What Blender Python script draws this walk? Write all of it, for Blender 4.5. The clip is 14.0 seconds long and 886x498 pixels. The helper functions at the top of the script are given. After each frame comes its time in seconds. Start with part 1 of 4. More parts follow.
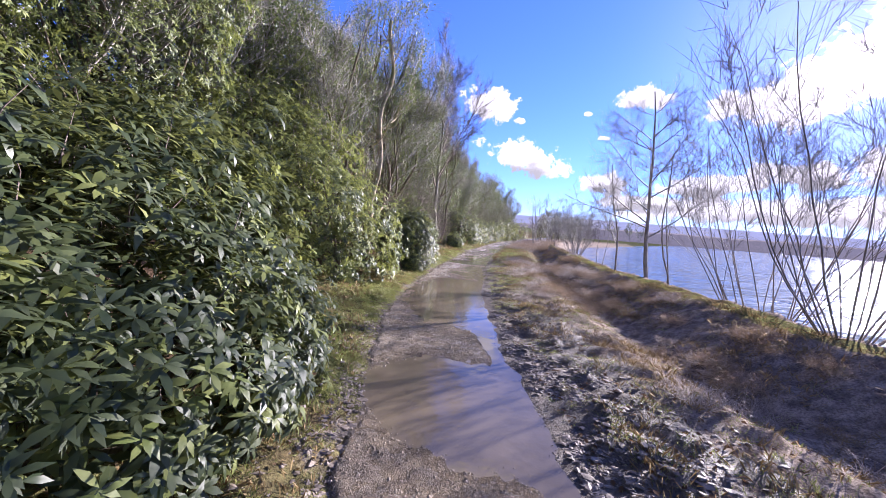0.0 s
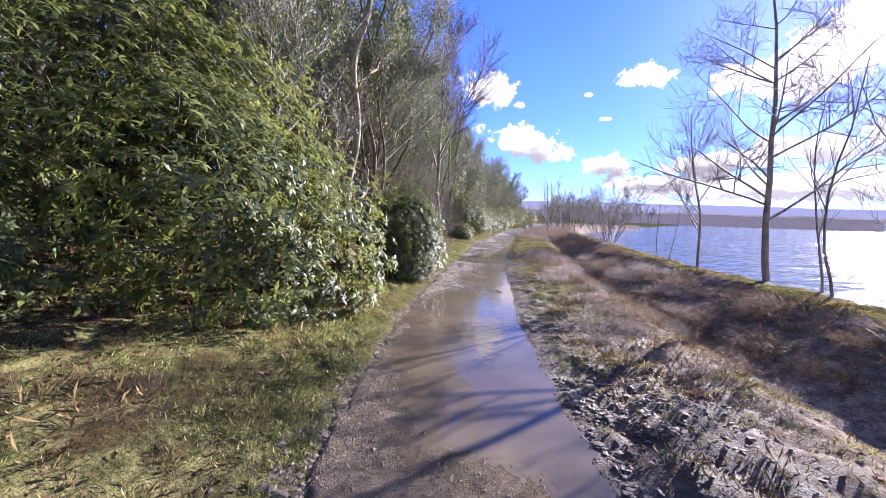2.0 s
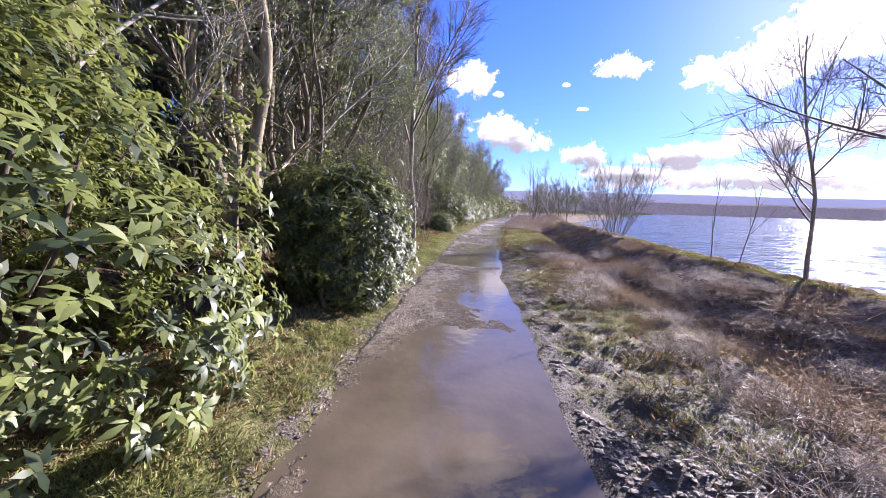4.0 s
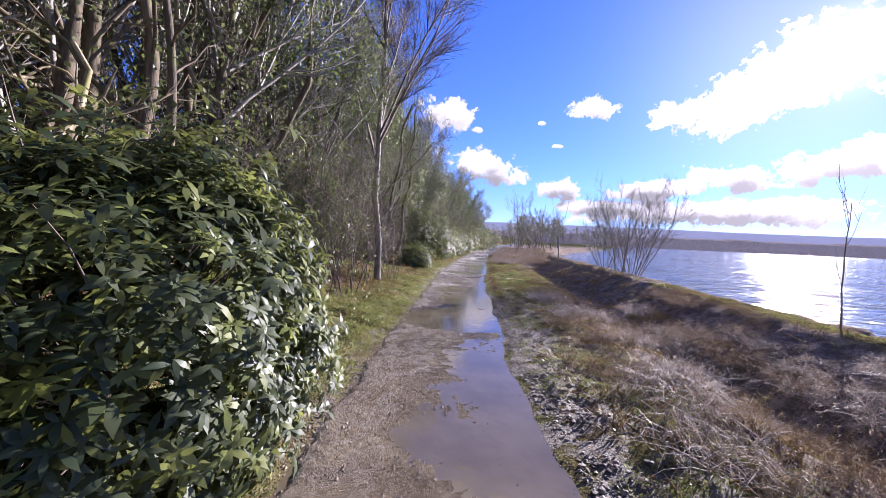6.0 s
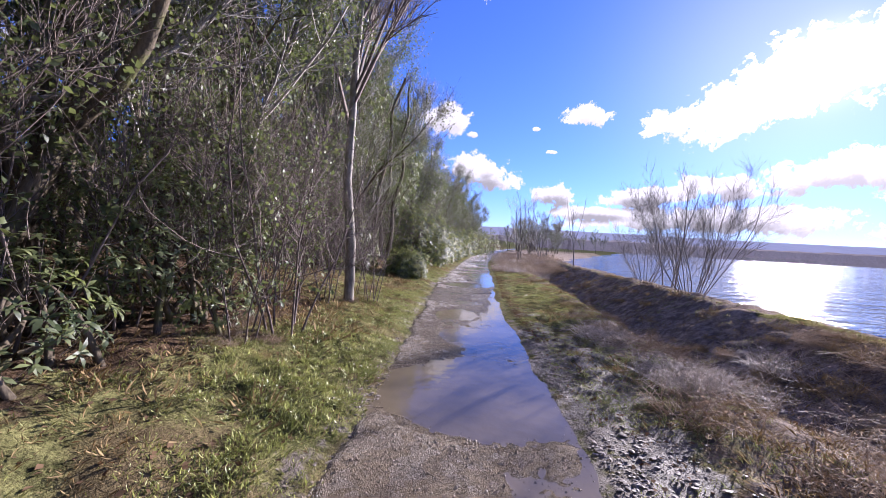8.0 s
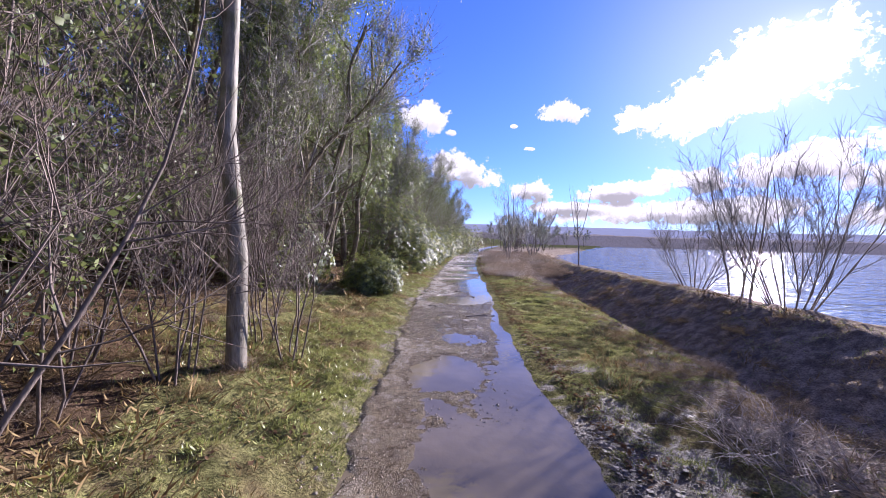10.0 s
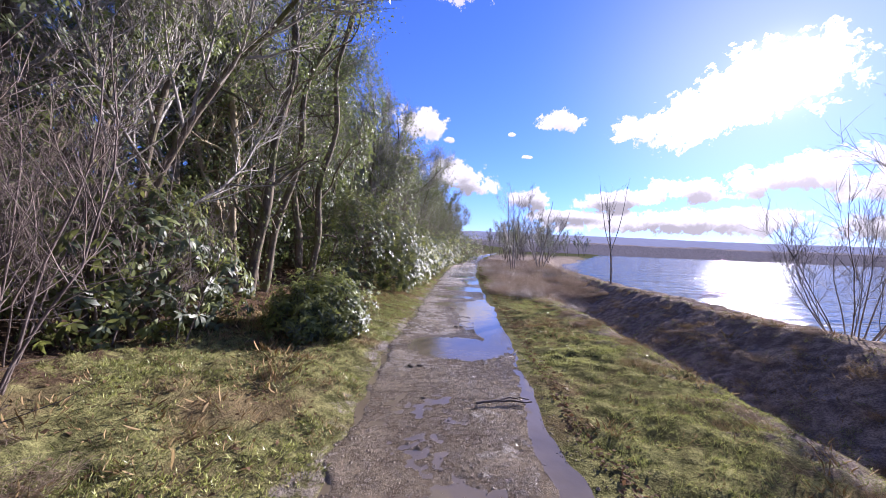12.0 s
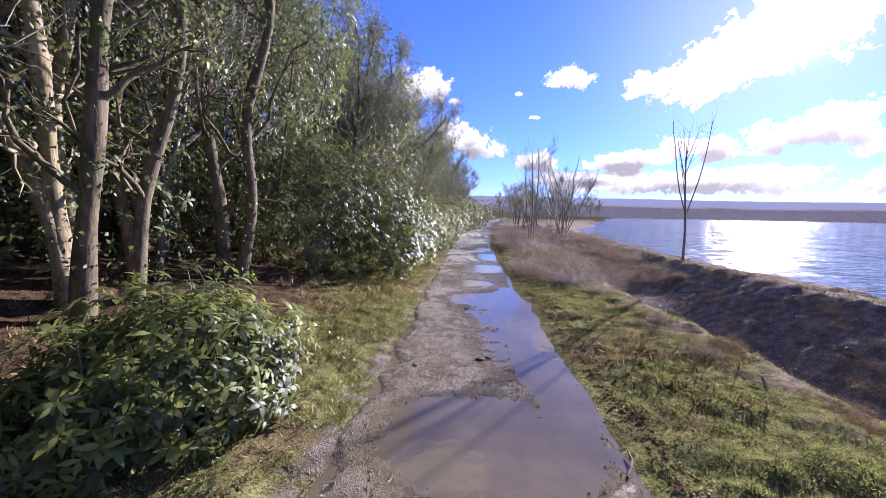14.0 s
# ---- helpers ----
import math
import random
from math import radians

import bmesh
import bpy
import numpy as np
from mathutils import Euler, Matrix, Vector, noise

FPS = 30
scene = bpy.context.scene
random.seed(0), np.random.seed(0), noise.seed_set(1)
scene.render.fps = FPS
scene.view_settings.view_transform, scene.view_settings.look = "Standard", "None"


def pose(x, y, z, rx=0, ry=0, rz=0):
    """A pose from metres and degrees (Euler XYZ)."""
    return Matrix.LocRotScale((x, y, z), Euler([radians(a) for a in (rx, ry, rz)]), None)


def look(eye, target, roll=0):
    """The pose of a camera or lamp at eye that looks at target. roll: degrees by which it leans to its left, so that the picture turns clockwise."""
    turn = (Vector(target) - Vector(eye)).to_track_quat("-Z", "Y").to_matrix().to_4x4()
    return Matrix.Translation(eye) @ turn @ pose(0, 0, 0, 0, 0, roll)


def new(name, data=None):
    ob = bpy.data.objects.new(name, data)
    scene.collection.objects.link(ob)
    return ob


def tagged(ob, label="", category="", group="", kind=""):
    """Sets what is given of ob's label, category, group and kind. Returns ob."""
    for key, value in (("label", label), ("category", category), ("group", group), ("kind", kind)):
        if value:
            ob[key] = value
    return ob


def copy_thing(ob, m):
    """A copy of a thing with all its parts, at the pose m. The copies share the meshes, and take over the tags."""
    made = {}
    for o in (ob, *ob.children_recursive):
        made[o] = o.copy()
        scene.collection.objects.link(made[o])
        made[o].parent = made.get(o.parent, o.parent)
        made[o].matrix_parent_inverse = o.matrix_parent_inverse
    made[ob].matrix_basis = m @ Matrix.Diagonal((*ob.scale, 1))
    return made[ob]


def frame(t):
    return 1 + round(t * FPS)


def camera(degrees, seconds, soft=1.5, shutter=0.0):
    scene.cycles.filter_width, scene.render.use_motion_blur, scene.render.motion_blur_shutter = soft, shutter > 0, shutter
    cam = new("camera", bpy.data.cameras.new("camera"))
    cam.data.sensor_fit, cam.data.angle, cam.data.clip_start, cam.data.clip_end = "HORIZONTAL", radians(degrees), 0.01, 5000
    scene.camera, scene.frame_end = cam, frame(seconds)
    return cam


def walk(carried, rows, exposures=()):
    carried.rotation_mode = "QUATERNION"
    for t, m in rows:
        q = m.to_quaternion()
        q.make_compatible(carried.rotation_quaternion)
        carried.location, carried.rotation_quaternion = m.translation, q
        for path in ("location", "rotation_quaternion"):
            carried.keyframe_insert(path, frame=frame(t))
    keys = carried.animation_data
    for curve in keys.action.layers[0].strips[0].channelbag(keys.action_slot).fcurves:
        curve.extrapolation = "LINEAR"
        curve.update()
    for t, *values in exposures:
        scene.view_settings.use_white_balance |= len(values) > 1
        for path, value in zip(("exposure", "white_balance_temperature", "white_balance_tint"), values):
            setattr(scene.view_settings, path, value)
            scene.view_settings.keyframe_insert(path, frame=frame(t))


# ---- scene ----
cam = camera(100.4, 14.0, soft=0.6)
PATH = [
    (0, (3.497, 3.794, 1.45), (3.064, 5.742, 1.327), 4.4),
    (0.5, (3.293, 4.593, 1.435), (2.862, 6.538, 1.267), 3.3),
    (1, (3.056, 5.381, 1.442), (2.617, 7.327, 1.303), 1.8),
    (1.5, (2.883, 6.168, 1.453), (2.448, 8.115, 1.312), 1.9),
    (2, (2.692, 6.949, 1.456), (2.24, 8.889, 1.274), 1.9),
    (4.5, (2.069, 10.704, 1.357), (1.766, 12.667, 1.125), 1.6),
    (5, (1.989, 11.444, 1.375), (1.722, 13.419, 1.211), 1.9),
    (5.5, (1.865, 12.159, 1.391), (1.614, 14.136, 1.227), 3.0),
    (6, (1.769, 12.859, 1.411), (1.528, 14.843, 1.345), 2.6),
    (6.5, (1.602, 13.557, 1.409), (1.362, 15.541, 1.326), 2.5),
    (7, (1.507, 14.282, 1.401), (1.289, 16.266, 1.271), 2.1),
    (7.5, (1.362, 15.013, 1.398), (1.143, 16.997, 1.273), 3.9),
    (8, (1.267, 15.749, 1.392), (1.058, 17.738, 1.348), 3.3),
    (8.5, (1.134, 16.478, 1.404), (0.927, 18.467, 1.346), 2.3),
    (9, (1.054, 17.219, 1.413), (0.896, 19.211, 1.345), 2.6),
    (9.2, (1.043, 17.526, 1.416), (0.889, 19.52, 1.368), 2.0),
    (11.5, (0.891, 21.369, 1.492), (0.83, 23.367, 1.443), 2.5),
    (12, (0.872, 22.156, 1.506), (0.776, 24.153, 1.494), 2.4),
    (12.5, (0.879, 22.961, 1.5), (0.757, 24.953, 1.37), 1.9),
    (13, (0.808, 23.754, 1.5), (0.655, 25.741, 1.334), 1.6),
    (13.5, (0.77, 24.552, 1.508), (0.63, 26.537, 1.304), 1.1),
    (14, (0.683, 25.357, 1.539), (0.555, 27.343, 1.342), 1.1),
]
walk(cam, [(t, look(eye, target, roll)) for t, eye, target, roll in PATH], [(0.0, 1.95, 5750, 25), (3.0, 1.9, 5750, 25), (6.0, 1.57, 5750, 25), (14.0, 1.57, 5750, 25)])

# ---- sky and sun ----
SUN, SKY = 5.0, 0.07
CLOUD_LIGHT, CLOUD_GLOW, SUN_VEIL = 5.6, 30.0, 6.0
SUN_AZ, SUN_EL = 39.0, 20.5


def heading(az, el):
    """Unit vector from azimuth (right of +y) and elevation in degrees."""
    a, e = radians(az), radians(el)
    return Vector((math.sin(a) * math.cos(e), math.cos(a) * math.cos(e), math.sin(e)))


class Nodes:
    """Short-hand for building node trees."""

    def __init__(self, tree):
        self.tree = tree
        tree.nodes.clear()

    def add(self, kind, **sets):
        n = self.tree.nodes.new(kind)
        for key, value in sets.items():
            if key == "op":
                n.operation = value
            elif key == "blend":
                n.data_type, n.blend_type = "RGBA", value
            elif key == "attr":
                n.attribute_name = value
            elif key == "detail":
                n.inputs["Detail"].default_value = value
            elif key == "scale":
                n.inputs["Scale"].default_value = value
            elif key == "rough":
                n.inputs["Roughness"].default_value = value
        return n

    def link(self, a, b):
        self.tree.links.new(a, b)

    def put(self, value, socket):
        if isinstance(value, bpy.types.NodeSocket):
            self.link(value, socket)
        else:
            socket.default_value = value

    def math(self, op, a, b=0.0, c=0.0, clamp=False):
        n = self.add("ShaderNodeMath", op=op)
        n.use_clamp = clamp
        for k, v in enumerate((a, b, c)):
            self.put(v, n.inputs[k])
        return n.outputs[0]

    def dot(self, a, vec):
        n = self.add("ShaderNodeVectorMath", op="DOT_PRODUCT")
        self.link(a, n.inputs[0])
        n.inputs[1].default_value = vec
        return n.outputs["Value"]

    def noise(self, scale, detail=4.0, rough=0.55, vector=None, distort=0.0):
        n = self.add("ShaderNodeTexNoise", scale=scale, detail=detail, rough=rough)
        n.inputs["Distortion"].default_value = distort
        if vector is not None:
            self.link(vector, n.inputs["Vector"])
        return n.outputs["Fac"]

    def ramp(self, fac, lo, hi, a=0.0, b=1.0):
        n = self.add("ShaderNodeMapRange")
        n.interpolation_type = "SMOOTHSTEP"
        self.put(fac, n.inputs[0])
        for k, v in enumerate((lo, hi, a, b)):
            self.put(v, n.inputs[1 + k])
        return n.outputs[0]

    def mix(self, fac, a, b, blend="MIX"):
        n = self.add("ShaderNodeMix", blend=blend)
        self.put(fac, n.inputs[0])
        for v, k in ((a, 6), (b, 7)):
            self.put(v if isinstance(v, bpy.types.NodeSocket) else (*v, 1.0), n.inputs[k])
        return n.outputs[2]


world = bpy.data.worlds.new("sky")
scene.world = world
world.use_nodes = True
w = Nodes(world.node_tree)
sky = w.add("ShaderNodeTexSky")
sky.sky_type, sky.sun_disc = "NISHITA", False
sky.sun_elevation, sky.sun_rotation = radians(SUN_EL), radians(SUN_AZ)
sky.air_density, sky.dust_density, sky.ozone_density = 1.0, 0.0, 4.0
way = w.add("ShaderNodeTexCoord").outputs["Generated"]
puff = w.noise(7.0, 7.0, 0.6, way, 0.2)
fine = w.noise(20.0, 8.0, 0.68, way, 0.3)
knob = w.noise(55.0, 6.0, 0.65, way)
shape = w.math("ADD", w.math("MULTIPLY", w.math("SUBTRACT", puff, 0.5), 1.5), w.math("ADD", w.math("MULTIPLY", w.math("SUBTRACT", fine, 0.5), 2.6), w.math("MULTIPLY", w.math("SUBTRACT", knob, 0.5), 1.1)))
# cumulus: azimuth, elevation, half width and half height in degrees, lean
CUMULI = [
    (33.0, 18.4, 8.5, 3.5, -14), (39.5, 20.8, 5.5, 3.8, -12), (26.0, 17.3, 5.0, 2.0, -8), (14.5, 18.6, 3.4, 1.5, 4),
    (-1.5, 10.8, 6.0, 2.3, 10), (-7.0, 18.3, 5.0, 2.6, 12), (9.5, 7.6, 3.4, 1.6, 0), (-2.5, 16.2, 1.2, 0.6, 0),
    (40.0, 9.6, 7.0, 2.2, -4), (31.0, 8.6, 5.0, 1.7, 4), (22.0, 7.4, 6.0, 1.3, -4), (52.0, 8.6, 9.0, 2.6, 0), (16.0, 5.2, 7.0, 1.0, 0), (7.0, 17.0, 0.6, 0.28, 0), (9.5, 13.8, 0.7, 0.3, 0),
    (30.0, 4.6, 16.0, 1.7, 0), (55.0, 4.0, 16.0, 1.9, 0), (95.0, 12.0, 20.0, 5.0, 6), (150.0, 16.0, 22.0, 6.0, 0),
    (215.0, 14.0, 24.0, 6.0, 0), (280.0, 18.0, 20.0, 6.0, 0), (70.0, 26.0, 12.0, 5.0, -8), (20.0, 48.0, 12.0, 4.0, 10),
    (-22.0, 44.0, 12.0, 5.0, 0), (-4.0, 37.0, 9.0, 3.0, 6), (10.0, 43.0, 8.0, 3.5, -8), (-9.0, 52.0, 12.0, 5.0, 4),
]
cover = belly = None
for az, el, wide, high, lean in CUMULI:
    c = heading(az, el)
    east = Vector((math.cos(radians(az)), -math.sin(radians(az)), 0))
    above = east.cross(c).normalized()
    p = math.cos(radians(lean)) * east - math.sin(radians(lean)) * above
    q = math.cos(radians(lean)) * above + math.sin(radians(lean)) * east
    u = w.math("DIVIDE", w.dot(way, p), math.sin(radians(wide)))
    v = w.math("DIVIDE", w.dot(way, q), math.sin(radians(high)))
    d = w.math("SQRT", w.math("ADD", w.math("MULTIPLY", u, u), w.math("MULTIPLY", v, v)))
    d = w.math("ADD", d, w.math("MULTIPLY", w.math("LESS_THAN", w.dot(way, c), 0.0), 50.0))
    low_v = w.math("ADD", v, 0.75)
    low_d = w.math("SQRT", w.math("ADD", w.math("MULTIPLY", u, u), w.math("MULTIPLY", low_v, low_v)))
    under = w.math("SUBTRACT", 1.0, w.math("ADD", low_d, w.math("MULTIPLY", w.math("LESS_THAN", w.dot(way, c), 0.0), 50.0)))
    belly = under if belly is None else w.math("MAXIMUM", belly, under)
    one = w.math("SUBTRACT", 1.0, d)
    cover = one if cover is None else w.math("MAXIMUM", cover, one)
dens = w.math("ADD", w.math("MAXIMUM", cover, -2.0), shape)
mask = w.ramp(dens, -0.02, 0.22)
near_sun = w.math("MAXIMUM", w.dot(way, heading(SUN_AZ, SUN_EL)), 0.0)
glow = w.math("POWER", near_sun, 200.0)
body = w.noise(13.0, 5.0, 0.6, way)
grey = w.ramp(w.math("ADD", w.math("ADD", belly, w.math("MULTIPLY", w.math("SUBTRACT", fine, 0.5), 1.6)), w.math("MULTIPLY", w.math("SUBTRACT", body, 0.5), 1.2)), 0.1, 0.75)
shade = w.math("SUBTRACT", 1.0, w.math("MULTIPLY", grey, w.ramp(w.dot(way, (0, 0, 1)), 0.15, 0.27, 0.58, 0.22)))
lit = w.math("ADD", w.math("MULTIPLY", shade, CLOUD_LIGHT), w.math("MULTIPLY", glow, CLOUD_GLOW))
tone = w.add("ShaderNodeCombineColor")
for k, f in enumerate((1.03, 0.97, 0.97)):
    w.put(w.math("MULTIPLY", lit, f), tone.inputs[k])
clear = w.mix(1.0, sky.outputs["Color"], (0.55, 0.63, 1.10), "MULTIPLY")
final = w.mix(mask, clear, tone.outputs[0])
veil = w.math("MULTIPLY", w.math("ADD", w.math("POWER", near_sun, 900.0), w.math("MULTIPLY", w.math("POWER", near_sun, 26.0), 0.34)), SUN_VEIL)
haze_glow = w.add("ShaderNodeCombineColor")
for k, f in enumerate((1.12, 0.96, 1.0)):
    w.put(w.math("MULTIPLY", veil, f), haze_glow.inputs[k])
final = w.mix(1.0, final, haze_glow.outputs[0], "ADD")
back = w.add("ShaderNodeBackground")
w.link(final, back.inputs["Color"])
back.inputs["Strength"].default_value = SKY
out = w.add("ShaderNodeOutputWorld")
w.link(back.outputs[0], out.inputs["Surface"])

sun = new("sun", bpy.data.lights.new("sun", "SUN"))
sun.data.energy, sun.data.angle, sun.data.color = SUN, radians(0.6), (1.0, 0.93, 0.82)
sun.matrix_world = look((0, 0, 30), Vector((0, 0, 30)) - heading(SUN_AZ, SUN_EL))

# ---- materials ----
def material(name):
    m = bpy.data.materials.new(name)
    m.use_nodes = True
    n = Nodes(m.node_tree)
    b = n.add("ShaderNodeBsdfPrincipled")
    o = n.add("ShaderNodeOutputMaterial")
    n.link(b.outputs[0], o.inputs["Surface"])
    return m, n, b, o


def place_of(n):
    return n.add("ShaderNodeTexCoord").outputs["Object"]


def world_place(n):
    return n.add("ShaderNodeNewGeometry").outputs["Position"]


def relief(n, b, height, strength, distance):
    k = n.add("ShaderNodeBump")
    k.inputs["Strength"].default_value, k.inputs["Distance"].default_value = strength, distance
    n.put(height, k.inputs["Height"])
    n.link(k.outputs[0], b.inputs["Normal"])


def leafy(name, dark, light, rough, through_share, spread=1.0, gloss=0.5, glow=(0.35, 0.45, 0.05)):
    """Leaf: colour varies leaf by leaf, some light passes through."""
    m, n, b, o = material(name)
    isl = n.add("ShaderNodeNewGeometry").outputs["Random Per Island"]
    big = n.noise(1.3, 3.0, 0.6, world_place(n))
    fac = n.math("ADD", n.math("MULTIPLY", isl, 0.65 * spread), n.math("MULTIPLY", n.ramp(big, 0.35, 0.7), 0.4 * spread), clamp=True)
    vein = n.noise(60.0, 2.0, 0.5, place_of(n))
    col = n.mix(fac, dark, light)
    col = n.mix(n.math("MULTIPLY", vein, 0.35), col, tuple(0.6 * v for v in dark))
    n.link(col, b.inputs["Base Color"])
    n.put(n.math("ADD", rough, n.math("MULTIPLY", isl, 0.15)), b.inputs["Roughness"])
    b.inputs["Specular IOR Level"].default_value = gloss
    t = n.add("ShaderNodeBsdfTranslucent")
    n.link(n.mix(0.5, col, glow), t.inputs["Color"])
    x = n.add("ShaderNodeMixShader")
    x.inputs[0].default_value = through_share
    n.link(b.outputs[0], x.inputs[1])
    n.link(t.outputs[0], x.inputs[2])
    n.link(x.outputs[0], o.inputs["Surface"])
    return m


def barky(name, dark, light, moss=None, scale=9.0, rough=0.85):
    m, n, b, o = material(name)
    p = place_of(n)
    mp = n.add("ShaderNodeMapping")
    mp.inputs["Scale"].default_value = (1, 1, 0.25)
    n.link(p, mp.inputs[0])
    g = n.noise(scale * 3, 5.0, 0.65, mp.outputs[0])
    s = n.noise(scale * 0.35, 3.0, 0.6, p)
    col = n.mix(n.ramp(n.math("ADD", n.math("MULTIPLY", g, 0.6), n.math("MULTIPLY", s, 0.5)), 0.3, 0.8), dark, light)
    if moss:
        col = n.mix(n.ramp(n.noise(2.3, 4.0, 0.6, p), 0.52, 0.66), col, moss)
    n.link(col, b.inputs["Base Color"])
    b.inputs["Roughness"].default_value = rough
    b.inputs["Specular IOR Level"].default_value = 0.25
    relief(n, b, g, 0.6, 0.02)
    return m


RHODO = leafy("rhododendron_leaf", (0.016, 0.031, 0.013), (0.11, 0.132, 0.05), 0.4, 0.3, 1.0, 0.42, (0.30, 0.32, 0.09))
# fresh tips and sunlit leaves alike: the sun's brightening is in this colour
RHODO_FRESH_LIT = leafy("rhododendron_fresh_lit_leaf", (0.10, 0.135, 0.035), (0.30, 0.32, 0.10), 0.4, 0.4, 1.0, 0.38, (0.36, 0.38, 0.09))
IVY = leafy("ivy_leaf", (0.026, 0.046, 0.022), (0.25, 0.28, 0.11), 0.42, 0.36, 1.0, 0.35, (0.22, 0.26, 0.07))
GRASS = leafy("grass_blade", (0.10, 0.13, 0.032), (0.55, 0.56, 0.19), 0.3, 0.45, 1.0, 0.6, (0.40, 0.42, 0.12))
STRAW = leafy("dry_grass", (0.20, 0.13, 0.06), (0.40, 0.30, 0.15), 0.7, 0.35, 1.0, 0.2, (0.55, 0.42, 0.22))
BRACKEN = leafy("dead_bracken", (0.14, 0.105, 0.08), (0.52, 0.41, 0.31), 0.55, 0.5, 1.0, 0.3, (0.58, 0.44, 0.3))
DEADLEAF = leafy("dead_leaf", (0.05, 0.032, 0.02), (0.19, 0.12, 0.07), 0.85, 0.25, 1.0, 0.1, (0.4, 0.22, 0.1))
TWIG = barky("grey_twig", (0.12, 0.11, 0.098), (0.44, 0.405, 0.36))
TWIG_RED = barky("brown_twig", (0.05, 0.038, 0.033), (0.22, 0.175, 0.15))
BRAMBLE = barky("dry_bramble", (0.20, 0.16, 0.135), (0.62, 0.52, 0.43), rough=0.55)
# darkened below the bark's own tone to carry the wood's shade
TRUNK = barky("grey_green_bark", (0.035, 0.027, 0.02), (0.19, 0.15, 0.10), (0.10, 0.10, 0.035))
ALDER = barky("grey_brown_bark", (0.14, 0.12, 0.10), (0.40, 0.345, 0.29))
# lightened mossy bark: sunlight on the trunks is put into the colour
SUNLIT_BARK = barky("sunlit_mossy_bark", (0.09, 0.07, 0.045), (0.42, 0.345, 0.22), (0.17, 0.16, 0.06), 6.0)
BIRCH = barky("pale_bark", (0.06, 0.05, 0.04), (0.33, 0.295, 0.24), (0.12, 0.12, 0.06), 6.0, 0.7)


def ground_material():
    m, n, b, o = material("ground_soil")
    p = world_place(n)
    grass = n.add("ShaderNodeAttribute", attr="grass").outputs["Fac"]
    mud = n.add("ShaderNodeAttribute", attr="mud").outputs["Fac"]
    far = n.add("ShaderNodeAttribute", attr="field").outputs["Fac"]
    coarse, mid, fine = n.noise(0.9, 4.0, 0.6, p), n.noise(7.0, 5.0, 0.65, p), n.noise(55.0, 4.0, 0.7, p)
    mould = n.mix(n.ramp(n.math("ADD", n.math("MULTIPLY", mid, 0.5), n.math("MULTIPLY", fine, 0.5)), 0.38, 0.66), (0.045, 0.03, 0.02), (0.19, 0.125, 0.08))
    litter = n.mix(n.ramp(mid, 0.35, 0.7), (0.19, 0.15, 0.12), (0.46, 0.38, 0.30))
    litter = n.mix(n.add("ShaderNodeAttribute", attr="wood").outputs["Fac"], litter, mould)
    turf = n.mix(n.ramp(mid, 0.3, 0.7), (0.055, 0.058, 0.022), (0.28, 0.265, 0.105))
    turf = n.mix(n.ramp(coarse, 0.47, 0.64, 0.0, 0.8), turf, (0.16, 0.115, 0.065))
    dirt = n.mix(n.ramp(n.math("ADD", n.math("MULTIPLY", mid, 0.5), n.math("MULTIPLY", fine, 0.5)), 0.35, 0.65), (0.07, 0.055, 0.042), (0.24, 0.195, 0.15))
    wob = n.math("ADD", n.math("MULTIPLY", n.math("SUBTRACT", mid, 0.5), 1.0), n.math("MULTIPLY", n.math("SUBTRACT", n.noise(2.6, 4.0, 0.6, p), 0.5), 1.2))
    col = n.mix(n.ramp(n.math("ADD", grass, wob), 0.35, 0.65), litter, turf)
    muddy = n.ramp(n.math("ADD", mud, wob), 0.4, 0.6)
    col = n.mix(muddy, col, dirt)
    col = n.mix(far, col, (0.07, 0.075, 0.035))
    col = n.mix(n.ramp(fine, 0.4, 0.65, 0.0, 0.55), col, (0.03, 0.022, 0.015))
    n.link(col, b.inputs["Base Color"])
    n.put(n.math("SUBTRACT", 0.9, n.math("MULTIPLY", muddy, n.ramp(coarse, 0.3, 0.6, 0.06, 0.3))), b.inputs["Roughness"])
    n.put(n.math("MULTIPLY", muddy, 0.22), b.inputs["Specular IOR Level"])
    relief(n, b, n.math("ADD", n.math("MULTIPLY", mid, 1.0), n.math("MULTIPLY", fine, 0.45)), 0.9, 0.05)
    return m


